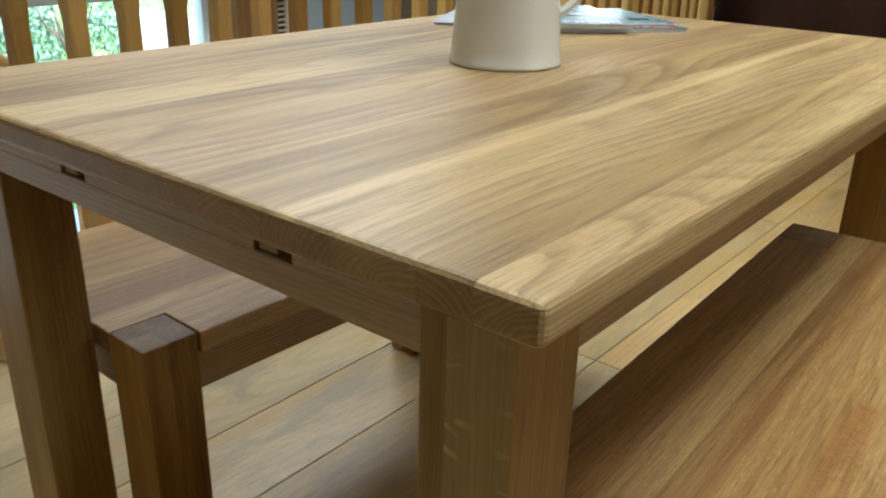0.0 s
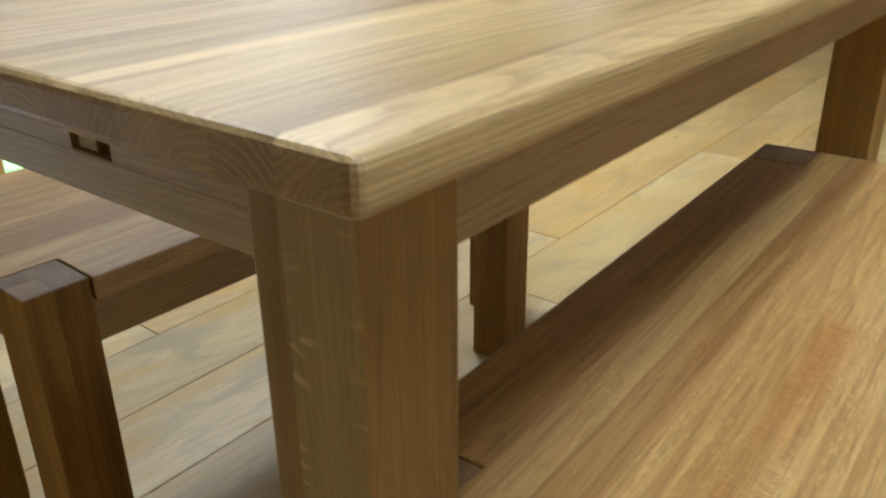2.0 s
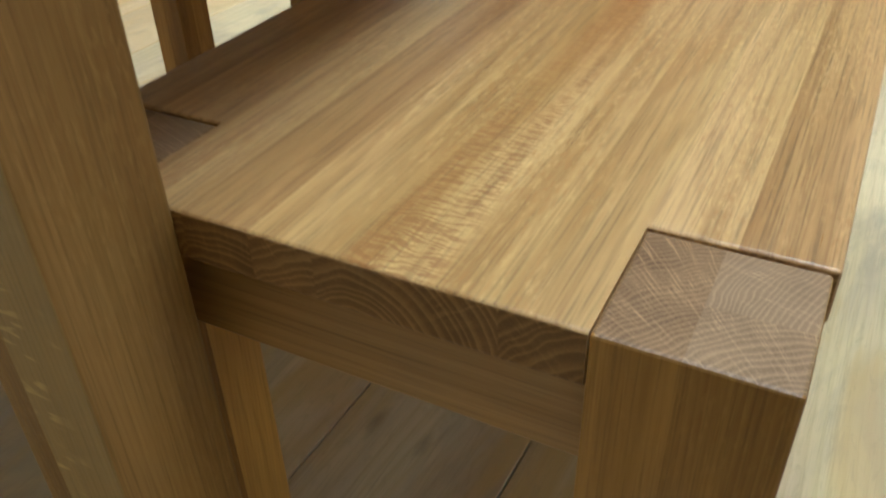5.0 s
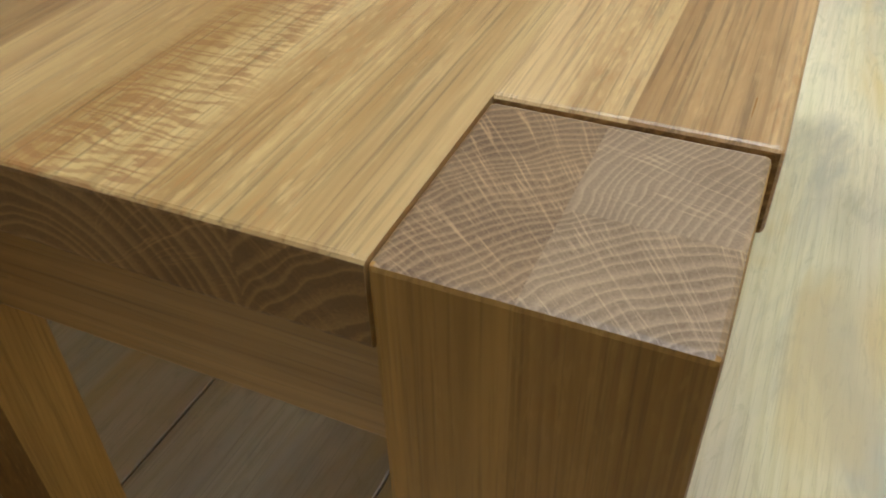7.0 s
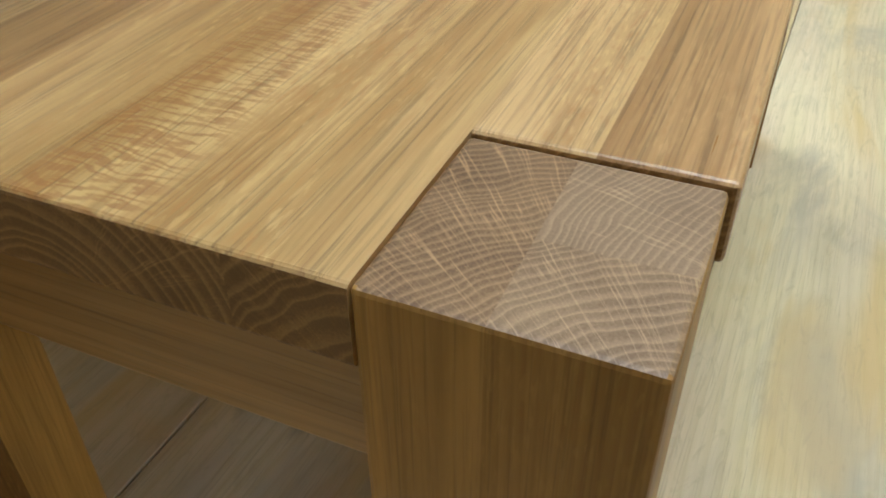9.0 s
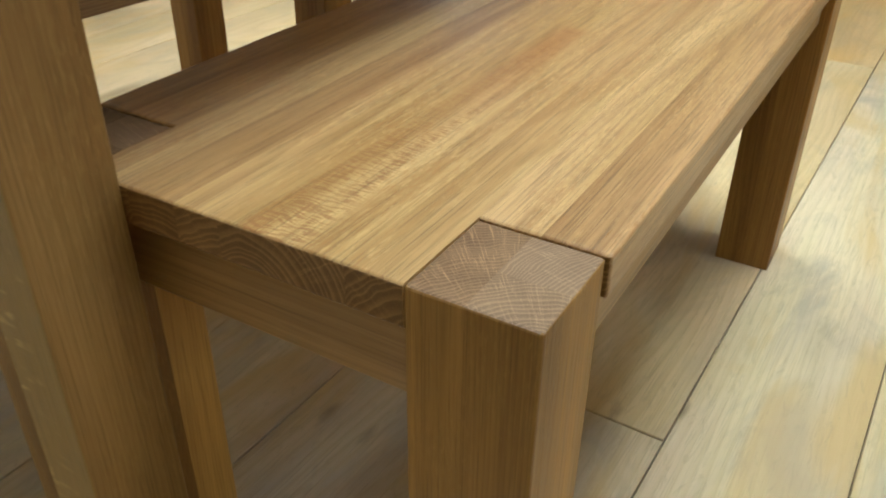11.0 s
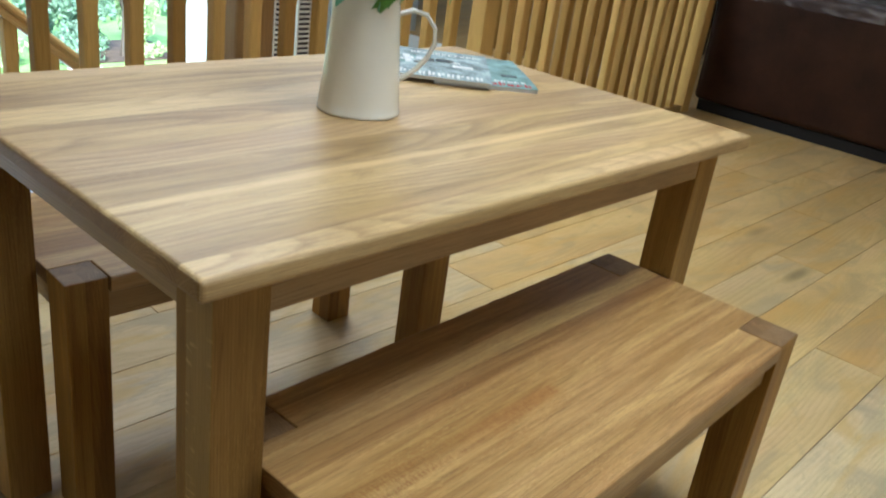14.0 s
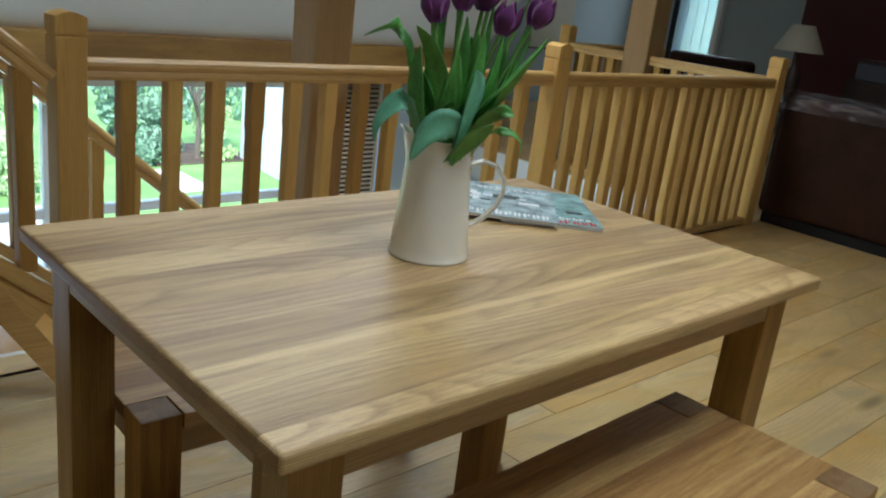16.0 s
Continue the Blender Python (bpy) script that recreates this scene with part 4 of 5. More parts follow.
def blade(points, width, curl=0.3, twist=0.0):
    """A tulip leaf along points: broad, folded along its middle, with a pointed tip."""
    bm = bmesh.new()
    pts = [Vector(p) for p in points]
    fine = []
    for i in range(len(pts) - 1):
        for k in range(4):
            u = k / 4
            p0, p1, p2, p3 = pts[max(i - 1, 0)], pts[i], pts[i + 1], pts[min(i + 2, len(pts) - 1)]
            fine.append(0.5 * ((2 * p1) + (p2 - p0) * u + (2 * p0 - 5 * p1 + 4 * p2 - p3) * u * u + (3 * p1 - p0 - 3 * p2 + p3) * u ** 3))
    fine.append(pts[-1])
    n = len(fine)
    front, back = [], []
    for i, p in enumerate(fine):
        s = i / (n - 1)
        d = (fine[min(i + 1, n - 1)] - fine[max(i - 1, 0)]).normalized()
        out = Vector((p.x, p.y, 0.001))
        side = d.cross(out if out.length > 0.01 else Vector((1, 0, 0))).normalized()
        side = (Matrix.Rotation(twist * s, 3, d) @ side)
        nor = side.cross(d).normalized()
        w = width * (0.22 + 0.78 * math.sin(min(1, s * 1.5) * math.pi / 2) ** 1.6) * (1 - max(0, (s - 0.45) / 0.55) ** 1.8) + 0.0006
        row = []
        for k in (-1, -0.5, 0, 0.5, 1):
            row.append(p + side * (k * w) + nor * (curl * w * k * k))
        front.append([bm.verts.new(c) for c in row])
        back.append([bm.verts.new(c - nor * 0.0009) for c in row])
    for a, b in zip(front, front[1:]):
        for k in range(4):
            bm.faces.new((a[k], a[k + 1], b[k + 1], b[k]))
    for a, b in zip(back, back[1:]):
        for k in range(4):
            bm.faces.new((a[k + 1], a[k], b[k], b[k + 1]))
    for side_k in (0, 4):
        for i in range(n - 1):
            bm.faces.new((front[i][side_k], front[i + 1][side_k], back[i + 1][side_k], back[i][side_k]))
    return bm


def petal(r, h, a, spread):
    bm = bmesh.new()
    n, mcount = 8, 7
    grid = []
    for i in range(n):
        v = i / (n - 1)
        rad = r * (0.35 + 0.65 * math.sin(min(1.0, v * 1.5 + 0.05) * math.pi / 2)) * (1 - 0.28 * max(0, v - 0.5) * 2) * spread
        half = 0.62 * math.sin(math.pi * min(0.97, 0.14 + v * 0.86)) ** 0.75
        row = []
        for k in range(mcount):
            u = (k / (mcount - 1) - 0.5) * 2
            ang = a + u * half * 1.25
            rr = rad * (1 + 0.05 * abs(u))
            row.append(bm.verts.new((rr * math.cos(ang), rr * math.sin(ang), h * (v - 0.10 * u * u * v))))
        grid.append(row)
    for p, q in zip(grid, grid[1:]):
        for k in range(mcount - 1):
            bm.faces.new((p[k], p[k + 1], q[k + 1], q[k]))
    bmesh.ops.solidify(bm, geom=bm.faces, thickness=0.0008)
    return bm


def tulip(tip, lean, scale, leaves):
    """One tulip: stem from the jug's mouth to tip, six petals, its own leaves."""
    ob = thing("tulip", pose(JX, JY, TH + 0.05), "purple tulip with a green stem and long leaves in the jug", "flower", "tulips in the jug")
    t = Vector(tip)
    foot = Vector((t.x * 0.16, t.y * 0.16, 0.0))
    mouth = Vector((max(-0.034, min(0.034, t.x * 0.30)), max(-0.034, min(0.034, t.y * 0.30)), 0.15))
    midp = mouth.lerp(t, 0.5) + Vector((lean[0], lean[1], 0))
    pts = [foot, mouth, midp, t]
    curve = []
    for i in range(3):
        for k in range(5):
            u = k / 5
            p0, p1, p2, p3 = pts[max(i - 1, 0)], pts[i], pts[i + 1], pts[min(i + 2, 3)]
            curve.append(0.5 * ((2 * p1) + (p2 - p0) * u + (2 * p0 - 5 * p1 + 4 * p2 - p3) * u * u + (3 * p1 - p0 - 3 * p2 + p3) * u ** 3))
    curve.append(t)
    part("stem", tube(curve, [0.0036] * len(curve), 8), M_STEM, ob, smooth=True)
    d = (t - midp).normalized()
    q = d.to_track_quat("Z", "Y").to_matrix().to_4x4()
    for k in range(6):
        part("petal", petal(0.0235 * scale * (1.0 if k % 2 else 0.93), 0.056 * scale, k * math.pi / 3, 1.0), M_PETAL, ob, m=Matrix.Translation(t - d * 0.004) @ q, smooth=True)
    for pts, w, curl, mat in leaves:
        part("leaf", blade(pts, 1.22 * w, curl), mat, ob, smooth=True)
    return ob


# the view falls along (0.68, 0.73): across is u = (0.73, -0.68), depth is v = (0.68, 0.73)
def uv(u, v, z):
    return (0.73 * u + 0.68 * v, -0.68 * u + 0.73 * v, z)


TIPS = [(-0.031, -0.02, 0.340), (0.009, 0.0, 0.362), (0.042, 0.02, 0.365), (0.074, -0.02, 0.333), (0.124, 0.0, 0.350), (-0.045, 0.04, 0.40), (0.055, 0.06, 0.395), (0.12, 0.05, 0.39), (0.0, 0.05, 0.41)]
rng = random.Random(4)
LEAVES = [
    [([uv(-0.02, -0.03, 0.10), uv(-0.045, -0.045, 0.19), uv(-0.065, -0.06, 0.215), uv(-0.098, -0.065, 0.18), uv(-0.106, -0.065, 0.145)], 0.017, 0.4, M_LEAF_BLUE), ([uv(0.0, -0.03, 0.1), uv(-0.004, -0.04, 0.22), uv(-0.03, -0.045, 0.30), uv(-0.058, -0.05, 0.33)], 0.014, 0.5, M_LEAF)],
    [([uv(0.02, -0.03, 0.12), uv(0.028, -0.055, 0.172), uv(0.006, -0.072, 0.188), uv(-0.022, -0.080, 0.172), uv(-0.046, -0.084, 0.126)], 0.022, 0.15, M_LEAF_BLUE), ([uv(0.01, 0, 0.1), uv(0.03, 0.01, 0.24), uv(0.04, 0.015, 0.33)], 0.016, 0.5, M_LEAF)],
    [([uv(0.03, -0.02, 0.1), uv(0.055, -0.03, 0.20), uv(0.10, -0.03, 0.27), uv(0.150, -0.03, 0.335)], 0.019, 0.5, M_LEAF), ([uv(0.02, -0.04, 0.10), uv(0.05, -0.05, 0.185), uv(0.085, -0.055, 0.215), uv(0.11, -0.055, 0.21)], 0.013, 0.4, M_LEAF)],
    [([uv(0.04, -0.01, 0.11), uv(0.075, -0.02, 0.172), uv(0.105, -0.02, 0.178), uv(0.128, -0.02, 0.165), uv(0.130, -0.02, 0.140)], 0.007, 0.3, M_LEAF), ([uv(0.02, -0.05, 0.12), uv(0.035, -0.06, 0.20), uv(0.045, -0.06, 0.255), uv(0.040, -0.066, 0.275)], 0.012, 0.4, M_LEAF_BLUE)],
    [([uv(0.03, 0.01, 0.1), uv(0.07, 0.01, 0.22), uv(0.12, 0.01, 0.29)], 0.018, 0.5, M_LEAF), ([uv(0.0, -0.045, 0.10), uv(0.045, -0.06, 0.165), uv(0.08, -0.065, 0.195)], 0.014, 0.3, M_LEAF)],
    [([uv(-0.03, 0.0, 0.1), uv(-0.055, 0.0, 0.24), uv(-0.064, 0.0, 0.30), uv(-0.09, -0.005, 0.321), uv(-0.142, -0.01, 0.303)], 0.019, 0.5, M_LEAF), ([uv(-0.02, -0.02, 0.1), uv(-0.04, -0.03, 0.22), uv(-0.05, -0.03, 0.30)], 0.020, 0.5, M_LEAF)],
    [([uv(0.0, 0.02, 0.1), uv(0.02, 0.03, 0.22), uv(0.03, 0.03, 0.32)], 0.020, 0.5, M_LEAF), ([uv(0.01, -0.03, 0.1), uv(0.0, -0.04, 0.20), uv(0.005, -0.045, 0.27)], 0.016, 0.5, M_LEAF)],
    [([uv(0.02, 0.02, 0.1), uv(0.06, 0.02, 0.22), uv(0.09, 0.02, 0.31)], 0.020, 0.5, M_LEAF)],
    [([uv(-0.01, 0.02, 0.1), uv(-0.02, 0.02, 0.24), uv(-0.015, 0.01, 0.37)], 0.018, 0.5, M_LEAF), ([uv(-0.01, -0.02, 0.1), uv(-0.022, -0.03, 0.2), uv(-0.04, -0.04, 0.26)], 0.018, 0.5, M_LEAF)],
]
for k, lv in enumerate(LEAVES):
    a = -1.9 + 0.47 * k
    r0 = 0.012 + 0.004 * (k % 3)
    u, v = math.cos(a), -abs(math.sin(a)) * 0.9
    top_z = (0.30, 0.25, 0.33, 0.22, 0.28)[k % 5]
    lv.append(([uv(u * r0, v * r0, 0.08), uv(0.006 + u * 0.024, v * 0.030, 0.165), uv(0.025 + u * 0.055, v * 0.050, 0.21 + 0.2 * (top_z - 0.22)), uv(0.035 + u * 0.075, v * 0.058, top_z)], 0.0165, 0.45, M_LEAF))
    lv.append(([uv(u * r0, v * r0, 0.08), uv(0.008 + u * 0.018, -v * 0.020, 0.165), uv(0.03 + u * 0.05, -v * 0.02, 0.24), uv(0.045 + u * 0.08, -v * 0.02, top_z + 0.05)], 0.019, 0.45, M_LEAF))
for (u, v, z), lv in zip(TIPS, LEAVES):
    tulip(uv(u, v, z), (rng.uniform(-0.006, 0.006), rng.uniform(-0.006, 0.006)), rng.uniform(0.95, 1.1), lv)


def magazine(m, label, w, ln, t, cover, bars):
    """A magazine: pages, a cover that sags a little, printed bars and pictures on the cover."""
    ob = thing("magazine", m, label, "magazine", "magazines on the table")

    def sheet(z0, z1, inset, cov):
        bm = bmesh.new()
        nx, ny = 6, 8
        lo, hi = [], []
        for i in range(nx + 1):
            for store, z in ((lo, z0), (hi, z1)):
                store.append([])
                for j in range(ny + 1):
                    x = inset + (w - 2 * inset) * i / nx
                    y = inset + (ln - 2 * inset) * j / ny
                    store[-1].append(bm.verts.new((x, y, z + 0.0015 * math.sin(5 * j / ny) * (z > 0.001))))
        for i in range(nx):
            for j in range(ny):
                bm.faces.new((hi[i][j], hi[i + 1][j], hi[i + 1][j + 1], hi[i][j + 1]))
                bm.faces.new((lo[i][j], lo[i][j + 1], lo[i + 1][j + 1], lo[i + 1][j]))
        edge = [(i, 0) for i in range(nx)] + [(nx, j) for j in range(ny)] + [(i, ny) for i in range(nx, 0, -1)] + [(0, j) for j in range(ny, 0, -1)]
        for a, b in zip(edge, edge[1:] + edge[:1]):
            bm.faces.new((lo[a[0]][a[1]], lo[b[0]][b[1]], hi[b[0]][b[1]], hi[a[0]][a[1]]))
        return bm

    part("page_block", sheet(0.0, t - 0.0008, 0.002, False), M_PAPER, ob, "white page edges")
    part("cover", sheet(t - 0.0006, t, 0.0, True), cover, ob, "glossy printed cover")
    for x0, x1, y0, y1, mat in bars:
        z = t + 0.0015 * math.sin(5 * (y0 + y1) / 2 / ln) + 0.0003
        part("print", box(x0, x1, y0, y1, z - 0.002, z + 0.0004, 0), mat, ob)
    return ob


def letters(x0, x1, y0, y1, n, mat, seed):
    r = random.Random(seed)
    out, x, step = [], x0, (x1 - x0) / n
    for k in range(n):
        tall = r.random() < 0.4
        out.append((x, x + step * 0.30, y0, y1 if tall else y0 + 0.72 * (y1 - y0), mat))
        out.append((x + step * 0.45, x + step * 0.70, y0 + r.choice((0, 0.35)) * (y1 - y0), y0 + 0.72 * (y1 - y0), mat))
        x += step
    return out


def pictures(w, ln, seed, n=9):
    r = random.Random(seed)
    out = []
    for k in range(n):
        x, y = r.uniform(0.015, w - 0.06), r.uniform(0.08, ln - 0.06)
        out.append((x, x + r.uniform(0.015, 0.045), y, y + r.uniform(0.006, 0.03), r.choice((M_INK_D, M_INK_W, M_COVER_C, M_COVER_B))))
    return out


ang_a = math.degrees(math.atan2(-0.714, 0.70))
magazine(Matrix.Translation((0.902, 0.418, TH + 0.009)) @ pose(0, 0, 0, 0, 0, ang_a + 180) @ pose(0, 0, 0, 0, 0, 180) @ pose(-0.218, 0, 0), "grey-green glossy magazine lying on top of two others", 0.218, 0.285, 0.007, M_COVER_A,
         letters(0.012, 0.205, 0.012, 0.044, 10, M_INK_W, 1) + letters(0.05, 0.2, 0.235, 0.255, 11, M_INK_W, 2) + pictures(0.218, 0.23, 5, 12))
magazine(Matrix.Translation((0.994, 0.372, TH)) @ pose(0, 0, 0, 0, 0, -39.5) @ pose(-0.215, 0, 0), "green glossy magazine with red print, under another", 0.215, 0.285, 0.008, M_COVER_B,
         letters(0.118, 0.208, 0.010, 0.032, 5, M_INK_R, 3) + letters(0.13, 0.2, 0.040, 0.052, 5, M_INK_W, 4) + pictures(0.215, 0.26, 8, 8))
magazine(Matrix.Translation((0.86, 0.515, TH)) @ pose(0, 0, 0, 0, 0, -62) @ pose(-0.215, 0, 0), "pale magazine at the bottom of the pile", 0.20, 0.27, 0.004, M_COVER_C, pictures(0.2, 0.25, 11, 8))


# ---------------------------------------------------------------- sofa and far corner
def sofa(m):
    """Seen from behind: back panel towards -x, arms at both ends, seat cushions on the far side."""
    ob = thing("sofa", m, "dark brown leather sofa seen from behind, wrapped in clear plastic", "sofa")
    wd = 2.3
    part("back", box(0, 0.24, 0, wd, 0.07, 0.80, 0.035, 4), M_LEATHER, ob, smooth=False)
    part("base", box(0.24, 0.95, 0.02, wd - 0.02, 0.07, 0.32, 0.02, 3), M_LEATHER, ob)
    for y in (0.0, wd - 0.2):
        part("arm", box(0.242, 0.97, y, y + 0.2, 0.07, 0.60, 0.05, 4), M_LEATHER, ob)
    for k in range(2):
        part("seat_cushion", box(0.25, 0.96, 0.205 + k * 0.948, 0.205 + k * 0.948 + 0.942, 0.322, 0.46, 0.04, 4), M_LEATHER, ob)
    part("plinth", box(0.03, 0.9, 0.03, wd - 0.03, 0.0, 0.069, 0.004), M_BLACK, ob, "black recessed plinth")
    # crumpled wrap over the top of the back
    bm = bmesh.new()
    n = 60
    rows = []
    for i in range(n + 1):
        y = -0.01 + (wd + 0.02) * i / n
        row = []
        for k, (x, z) in enumerate(((-0.012, 0.72), (-0.014, 0.77), (0.0, 0.812), (0.06, 0.828), (0.14, 0.832), (0.22, 0.82), (0.262, 0.76))):
            w = noise.noise(Vector((y * 7, k * 0.9, 3.1))) * 0.022
            row.append(bm.verts.new((x - abs(w) * 0.5, y, z + w * (0.3 if k in (0, 6) else 0.8))))
        rows.append(row)
    for a, b in zip(rows, rows[1:]):
        for k in range(6):
            bm.faces.new((a[k], a[k + 1], b[k + 1], b[k]))
    part("plastic_wrap", bm, M_WRAP, ob, "crumpled clear plastic wrap", smooth=True)
    return ob


sofa(pose(4.66, -0.50, 0, 0, 0, 0.6))

lt = thing("side_table", pose(6.55, 2.62, 0), "small dark wooden side table", "table")
part("tabletop", box(-0.28, 0.28, -0.28, 0.28, 0.52, 0.55, 0.005), M_DARK, lt)
for x in (-0.24, 0.24):
    for y in (-0.24, 0.24):
        part("leg", box(x - 0.025, x + 0.025, y - 0.025, y + 0.025, 0, 0.52, 0.003), M_DARK, lt)
lamp = thing("table_lamp", pose(6.52, 2.65, 0.55), "table lamp with a beige linen cone shade, unlit", "lamp")
part("base", lathe([(0.0, 0.0), (0.085, 0.0), (0.085, 0.02), (0.03, 0.035), (0.045, 0.12), (0.07, 0.2), (0.05, 0.3), (0.018, 0.36), (0.018, 0.44), (0.0, 0.44)], 24), M_DARK, lamp, "dark turned base", smooth=True)
part("shade", lathe([(0.195, 0.455), (0.085, 0.665), (0.082, 0.665), (0.191, 0.455)], 40), M_SHADE, lamp, smooth=True)

cab = thing("sideboard", pose(7.6, 1.1, 0), "low dark wooden sideboard against the red wall", "cabinet")
part("body", box(0, 0.5, -0.7, 1.55, 0.0, 0.80, 0.006), M_DARK, cab)
for y in (-0.68, 0.06, 0.80):
    part("door", box(-0.018, -0.001, y, y + 0.72, 0.05, 0.76, 0.003), M_DARK, cab)
bk = thing("storage_basket", pose(7.70, 2.33, 0.80), "grey fabric basket with a wooden rim", "basket")
part("body", box(-0.12, 0.2, -0.3, 0.25, 0.0, 0.16, 0.02, 3), M_BASKET, bk)
part("rim", box(-0.13, 0.21, -0.31, 0.26, 0.161, 0.185, 0.006), M_DARK, bk)

dr = thing("window_4", None, "tall window with pale vertical blind slats lit from outside", "window", kind="structure")
for k in range(4):
    part("slat", box(8.93, 8.955, 4.88 + 0.128 * k, 5.006 + 0.128 * k, 0.0, 2.05, 0.004), M_BLIND, dr)
part("window_frame", box(8.92, 8.999, 5.395, 5.46, 0, 2.12, 0.004), M_BLACK, dr)
part("window_frame", box(8.92, 8.999, 4.80, 4.875, 0, 2.12, 0.004), M_PAINT, dr)
nb = thing("notice_board", None, "plain cream board hanging on the far wall", "board")
part("board", box(6.95, 7.66, 5.965, 5.99, 0.62, 1.5, 0.004), M_SHADE, nb)
part("edge_strip", box(6.93, 7.68, 5.972, 5.998, 0.60, 0.6195, 0.002), M_DARK, nb)
ch = thing("armchair", pose(6.7, 3.7, 0), "dark leather armchair beyond the well", "chair")
part("seat", box(-0.4, 0.4, -0.4, 0.4, 0.0, 0.42, 0.04, 3), M_LEATHER, ch)
part("back", box(0.2, 0.42, -0.42, 0.42, 0.08, 0.84, 0.05, 3), M_LEATHER, ch)
for y in (-0.42, 0.26):
    part("arm", box(-0.4, 0.195, y, y + 0.16, 0.4, 0.6, 0.03, 3), M_LEATHER, ch)

# ---------------------------------------------------------------- garden
slab("ground", -400, 400, 4.42, 800, -2.9, -2.72, M_LAWN, "bright green garden lawn", "ground")
slab("paving_path", 5.9, 6.5, 12.4, 13.9, -2.72, -2.69, M_PATH, "pale garden path", "path")
slab("paving", -8, 4.2, 9.6, 12.2, -2.72, -2.682, M_PATH, "pale stone paving beside the lawn", "pavement")
M_SOIL = plain("garden_soil", (0.10, 0.07, 0.05), 0.95, 0, 0.4, 5.0, 0.6, 40, 0.01)
slab("flower_bed", 6.3, 8.4, 14.2, 15.9, -2.72, -2.695, M_SOIL, "dark soil bed round the garden shrubs", "flower bed")
slab("terrace", -8, 9, 4.45, 9.6, -2.72, -2.68, M_PATH, "pale stone terrace by the house", "pavement")


def shrub(x, y, z, w, h, n, seed, mat, label, trunk=0.0, leaf=0.11):
    r = random.Random(seed)
    ob = thing("tree" if trunk else "shrub", pose(x, y, z), label, "tree" if trunk else "shrub")
    bm = bmesh.new()
    if trunk:
        tube([(0, 0, 0), (0.04, 0.02, trunk * 0.5), (0, 0, trunk), (0.05, 0, trunk + h * 0.5)], [0.07, 0.055, 0.045, 0.015], 8, bm)
        for k in range(7):
            a = r.uniform(0, 6.28)
            z0 = trunk * r.uniform(0.75, 1.15)
            tube([(0, 0, z0), (0.3 * w * math.cos(a), 0.3 * w * math.sin(a), z0 + 0.25 * h), (0.42 * w * math.cos(a), 0.42 * w * math.sin(a), z0 + 0.45 * h)], [0.03, 0.018, 0.008], 6, bm)
    else:
        for k in range(6):
            a = r.uniform(0, 6.28)
            tube([(0, 0, 0), (0.2 * w * math.cos(a), 0.2 * w * math.sin(a), 0.4 * h), (0.32 * w * math.cos(a), 0.32 * w * math.sin(a), 0.75 * h)], [0.03, 0.02, 0.008], 6, bm)
    part("trunk", bm, M_BARK, ob)
    bm = bmesh.new()
    hubs = [(r.uniform(-0.34, 0.34) * w, r.uniform(-0.34, 0.34) * w, trunk + h * r.uniform(0.12, 0.9), r.uniform(0.14, 0.26) * w) for _ in range(16)]
    for k in range(n):
        hx, hy, hz, hr = r.choice(hubs)
        d = Vector((r.gauss(0, 1), r.gauss(0, 1), r.gauss(0, 0.9))).normalized() * hr * r.uniform(0.55, 1.05)
        c = Vector((hx, hy, max(0.05, hz))) + d
        c.z = max(0.06, c.z)
        q = Euler((r.uniform(0, 6.28), r.uniform(0, 6.28), r.uniform(0, 6.28))).to_matrix()
        s = leaf * r.uniform(0.6, 1.3)
        vs = [bm.verts.new(c + q @ Vector(v)) for v in ((-s, 0, 0), (0, -0.45 * s, 0.12 * s), (s, 0, 0), (0, 0.45 * s, 0.12 * s))]
        bm.faces.new(vs)
    part("crown", bm, mat, ob)
    return ob


shrub(5.9, 14.9, -2.72, 1.35, 3.3, 5200, 1, M_BUSH, "dense dark evergreen shrub in the garden", leaf=0.06)
shrub(7.75, 15.0, -2.72, 0.95, 1.05, 2000, 2, M_BUSH_PALE, "light green garden shrub", leaf=0.05)
shrub(6.85, 15.2, -2.72, 0.8, 0.95, 1500, 11, M_BUSH, "small grey-green shrub in the garden", leaf=0.05)
shrub(7.29, 14.6, -2.72, 1.3, 1.9, 1700, 3, M_BUSH_PALE, "young tree with fresh light green leaves", 1.15, 0.055)
shrub(3.3, 13.2, -2.72, 1.3, 0.85, 2400, 4, M_BUSH_PALE, "low rounded green shrub beside the terrace", leaf=0.055)
shrub(9.4, 19.0, -2.72, 3.0, 1.5, 2600, 5, M_BUSH, "dark garden hedge plant", leaf=0.09)
shrub(4.3, 20.5, -2.72, 4.5, 3.0, 3200, 6, M_BUSH_PALE, "wide light green shrub at the garden's end")
shrub(12.5, 24.5, -2.72, 5.0, 3.0, 2600, 7, M_BUSH_PALE, "wide light green shrub at the garden's end")
shrub(6.3, 14.45, -2.72, 0.9, 0.45, 1300, 8, M_BUSH, "low dark green shrub in front of the evergreen", leaf=0.055)
shrub(7.7, 14.55, -2.72, 0.7, 0.3, 900, 9, M_BUSH_PALE, "low light green plants on the lawn edge", leaf=0.05)
shrub(4.9, 14.6, -2.72, 1.0, 0.7, 1100, 10, M_BUSH_PALE, "rounded light green shrub on the lawn", leaf=0.06)
HH = 1.92
fence = thing("board_fence", pose(7.74, 10.2, -2.72, 0, 0, -5.8), "tall white board fence beside the garden lawn", "fence")
me = mesh_of(box(0, 0.02, -0.094, 0.094, 0, HH, 0.006), "board", M_FENCE)
for k in range(22):
    part("board", me, None, fence, m=pose(0, 0.2 * k, 0))
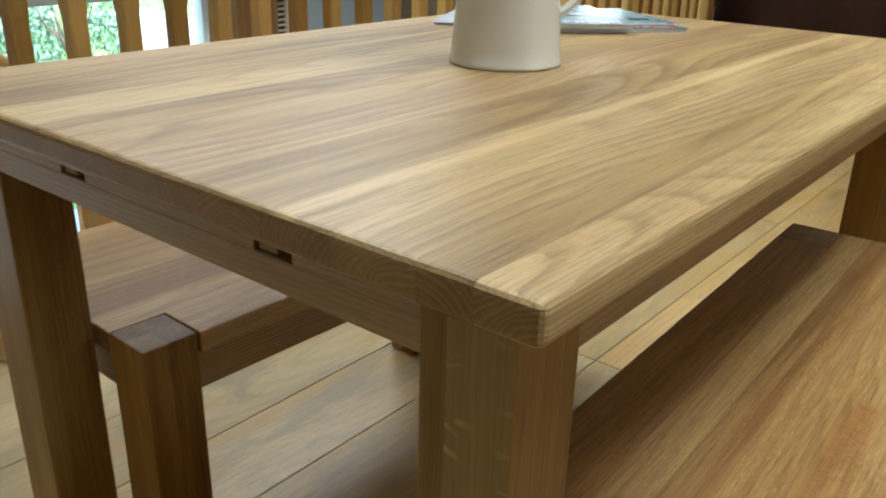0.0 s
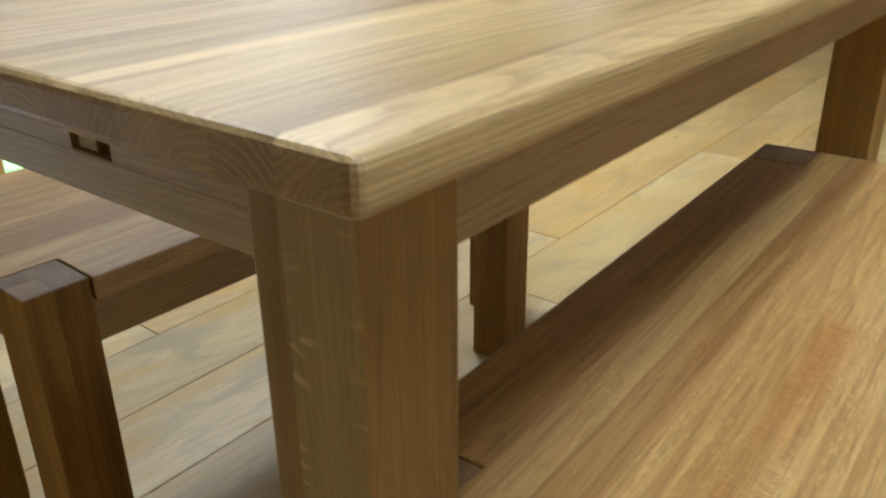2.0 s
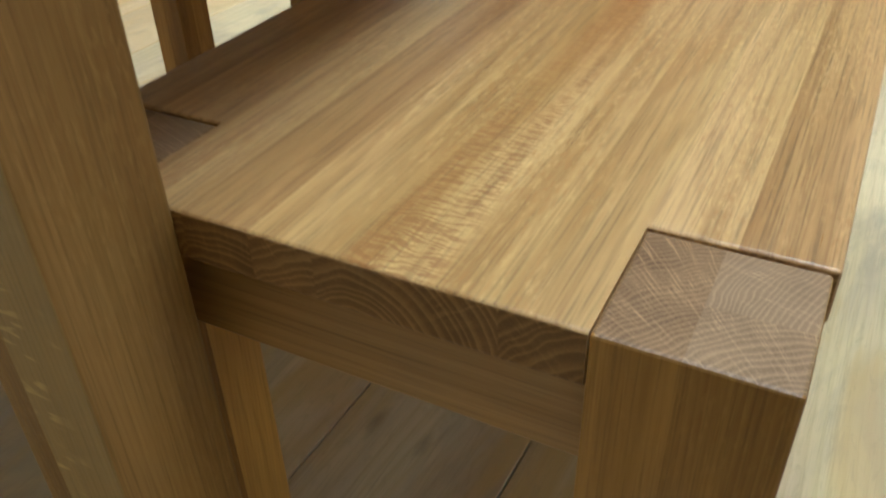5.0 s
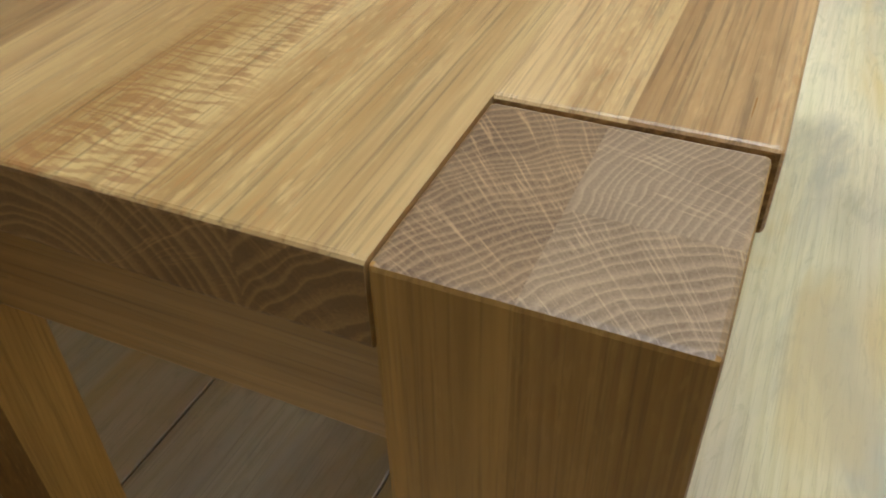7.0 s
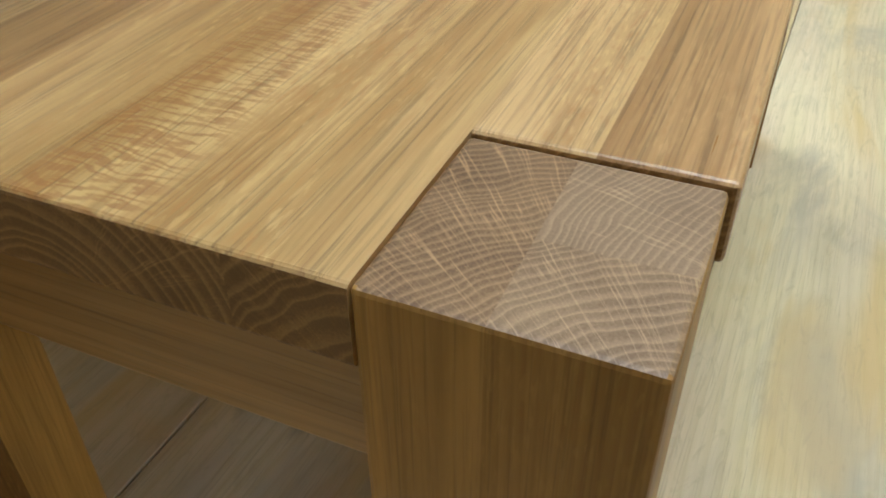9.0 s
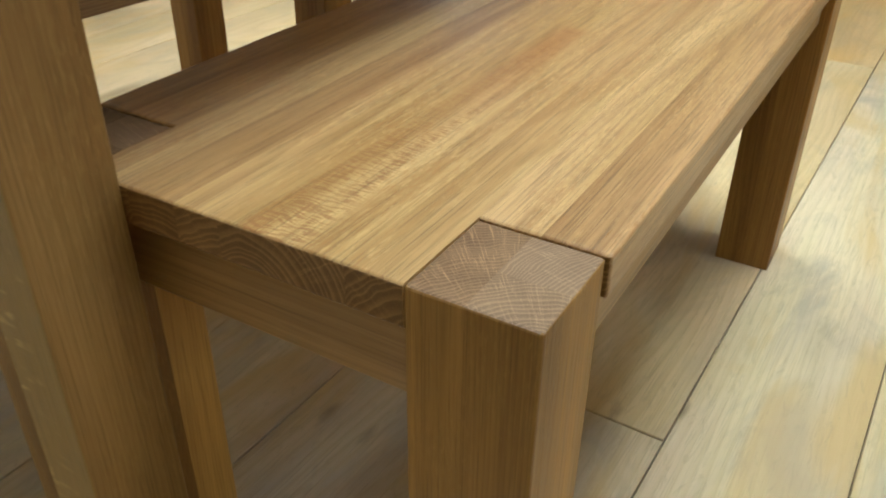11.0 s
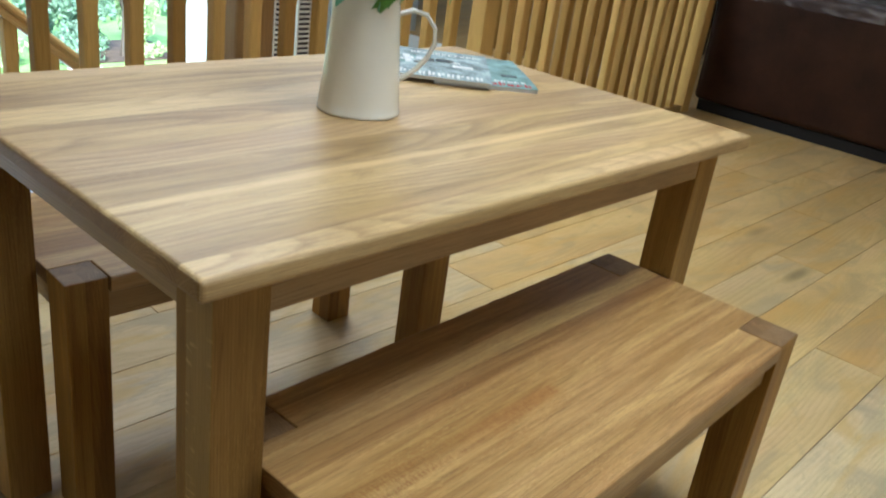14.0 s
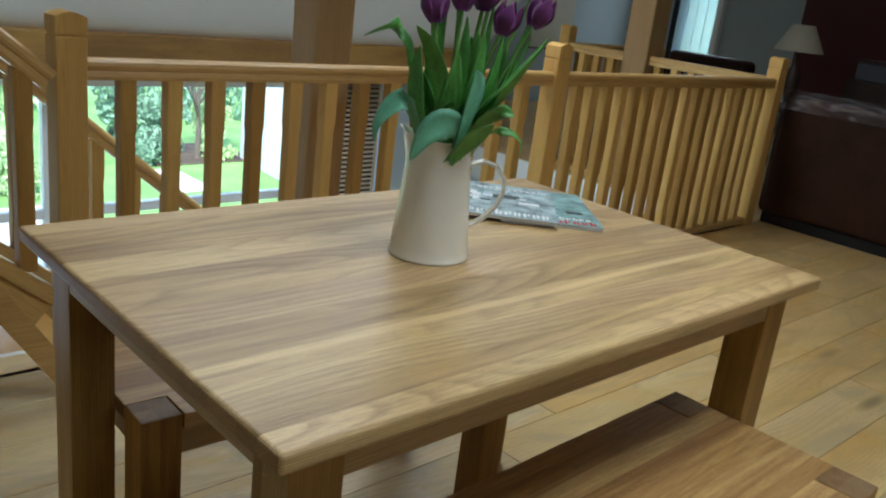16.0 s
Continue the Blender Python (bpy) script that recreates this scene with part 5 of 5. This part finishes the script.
for z in (0.3, HH - 0.3):
    part("rail", box(0.021, 0.07, -0.1, 4.3, z - 0.04, z + 0.04, 0.004), M_FENCE, fence)
for y in (0.0, 2.1, 4.2):
    part("post", box(0.071, 0.17, y - 0.05, y + 0.05, 0, HH - 0.05, 0.005), M_FENCE, fence)
pot = thing("plant_pot", pose(3.2, 9.4, -2.68), "terracotta plant pot on the terrace", "pot")
part("body", lathe([(0.0, 0.0), (0.14, 0.0), (0.2, 0.34), (0.225, 0.34), (0.225, 0.40), (0.19, 0.40), (0.17, 0.3), (0.0, 0.3)], 24), M_BRICK, pot, smooth=False)

# ---------------------------------------------------------------- floorboards
PITCH = 0.1992
BOARDS = {}
JOINTS = {0: 0.571, -1: -0.25}


def board_mesh(length, wood):
    key = (round(length, 2), wood.name)
    if key not in BOARDS:
        bm = box(0.0012, length - 0.0012, -PITCH / 2 + 0.0008, PITCH / 2 - 0.0008, -0.011, 0.0, 0.0012, 1, lambda p, q: p.z > -0.001 and q.z > -0.001)
        BOARDS[key] = mesh_of(bm, "floorboard", wood)
    return BOARDS[key]


part("floor_edge_board", box(-3.0, 4.36, 1.749, 1.879, -0.011, 0.0, 0.002), M_FLOOR, floor)
rb = random.Random(12)
rt = random.Random(5)
k0 = math.ceil((-4.2 + 0.22) / PITCH)
for k in range(k0, 32):
    y = -0.22 + PITCH * (k + 0.5)
    if y + PITCH / 2 > 6.0:
        break
    first, last = (-3.0, 9.0) if y + PITCH / 2 < 1.88 else (4.36, 9.0)
    if y - PITCH / 2 < 1.88 < y + PITCH / 2:
        first = 4.36
    x = first
    joint = JOINTS.get(k)
    while x < last - 0.05:
        ln = rb.choice((1.2, 1.5, 1.8, 2.1, 2.4))
        if joint is not None and x < joint < x + ln + 0.4:
            ln, joint = round(joint - x, 3), None
        elif k == -1 and abs(x - JOINTS[-1]) < 0.01:
            ln = 2.4
        if x + ln > last - 0.3:
            ln = round(last - x, 3)
        mid = x + ln / 2 + rt.uniform(-0.4, 0.4)
        # boards take warmer colours along x, standing for the warmer light there
        wood = M_FLOOR if mid < 1.0 else M_FLOOR_LIT_MID if mid < 2.0 else M_FLOOR_LIT_FAR
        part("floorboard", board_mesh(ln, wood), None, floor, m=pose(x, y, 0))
        x += ln
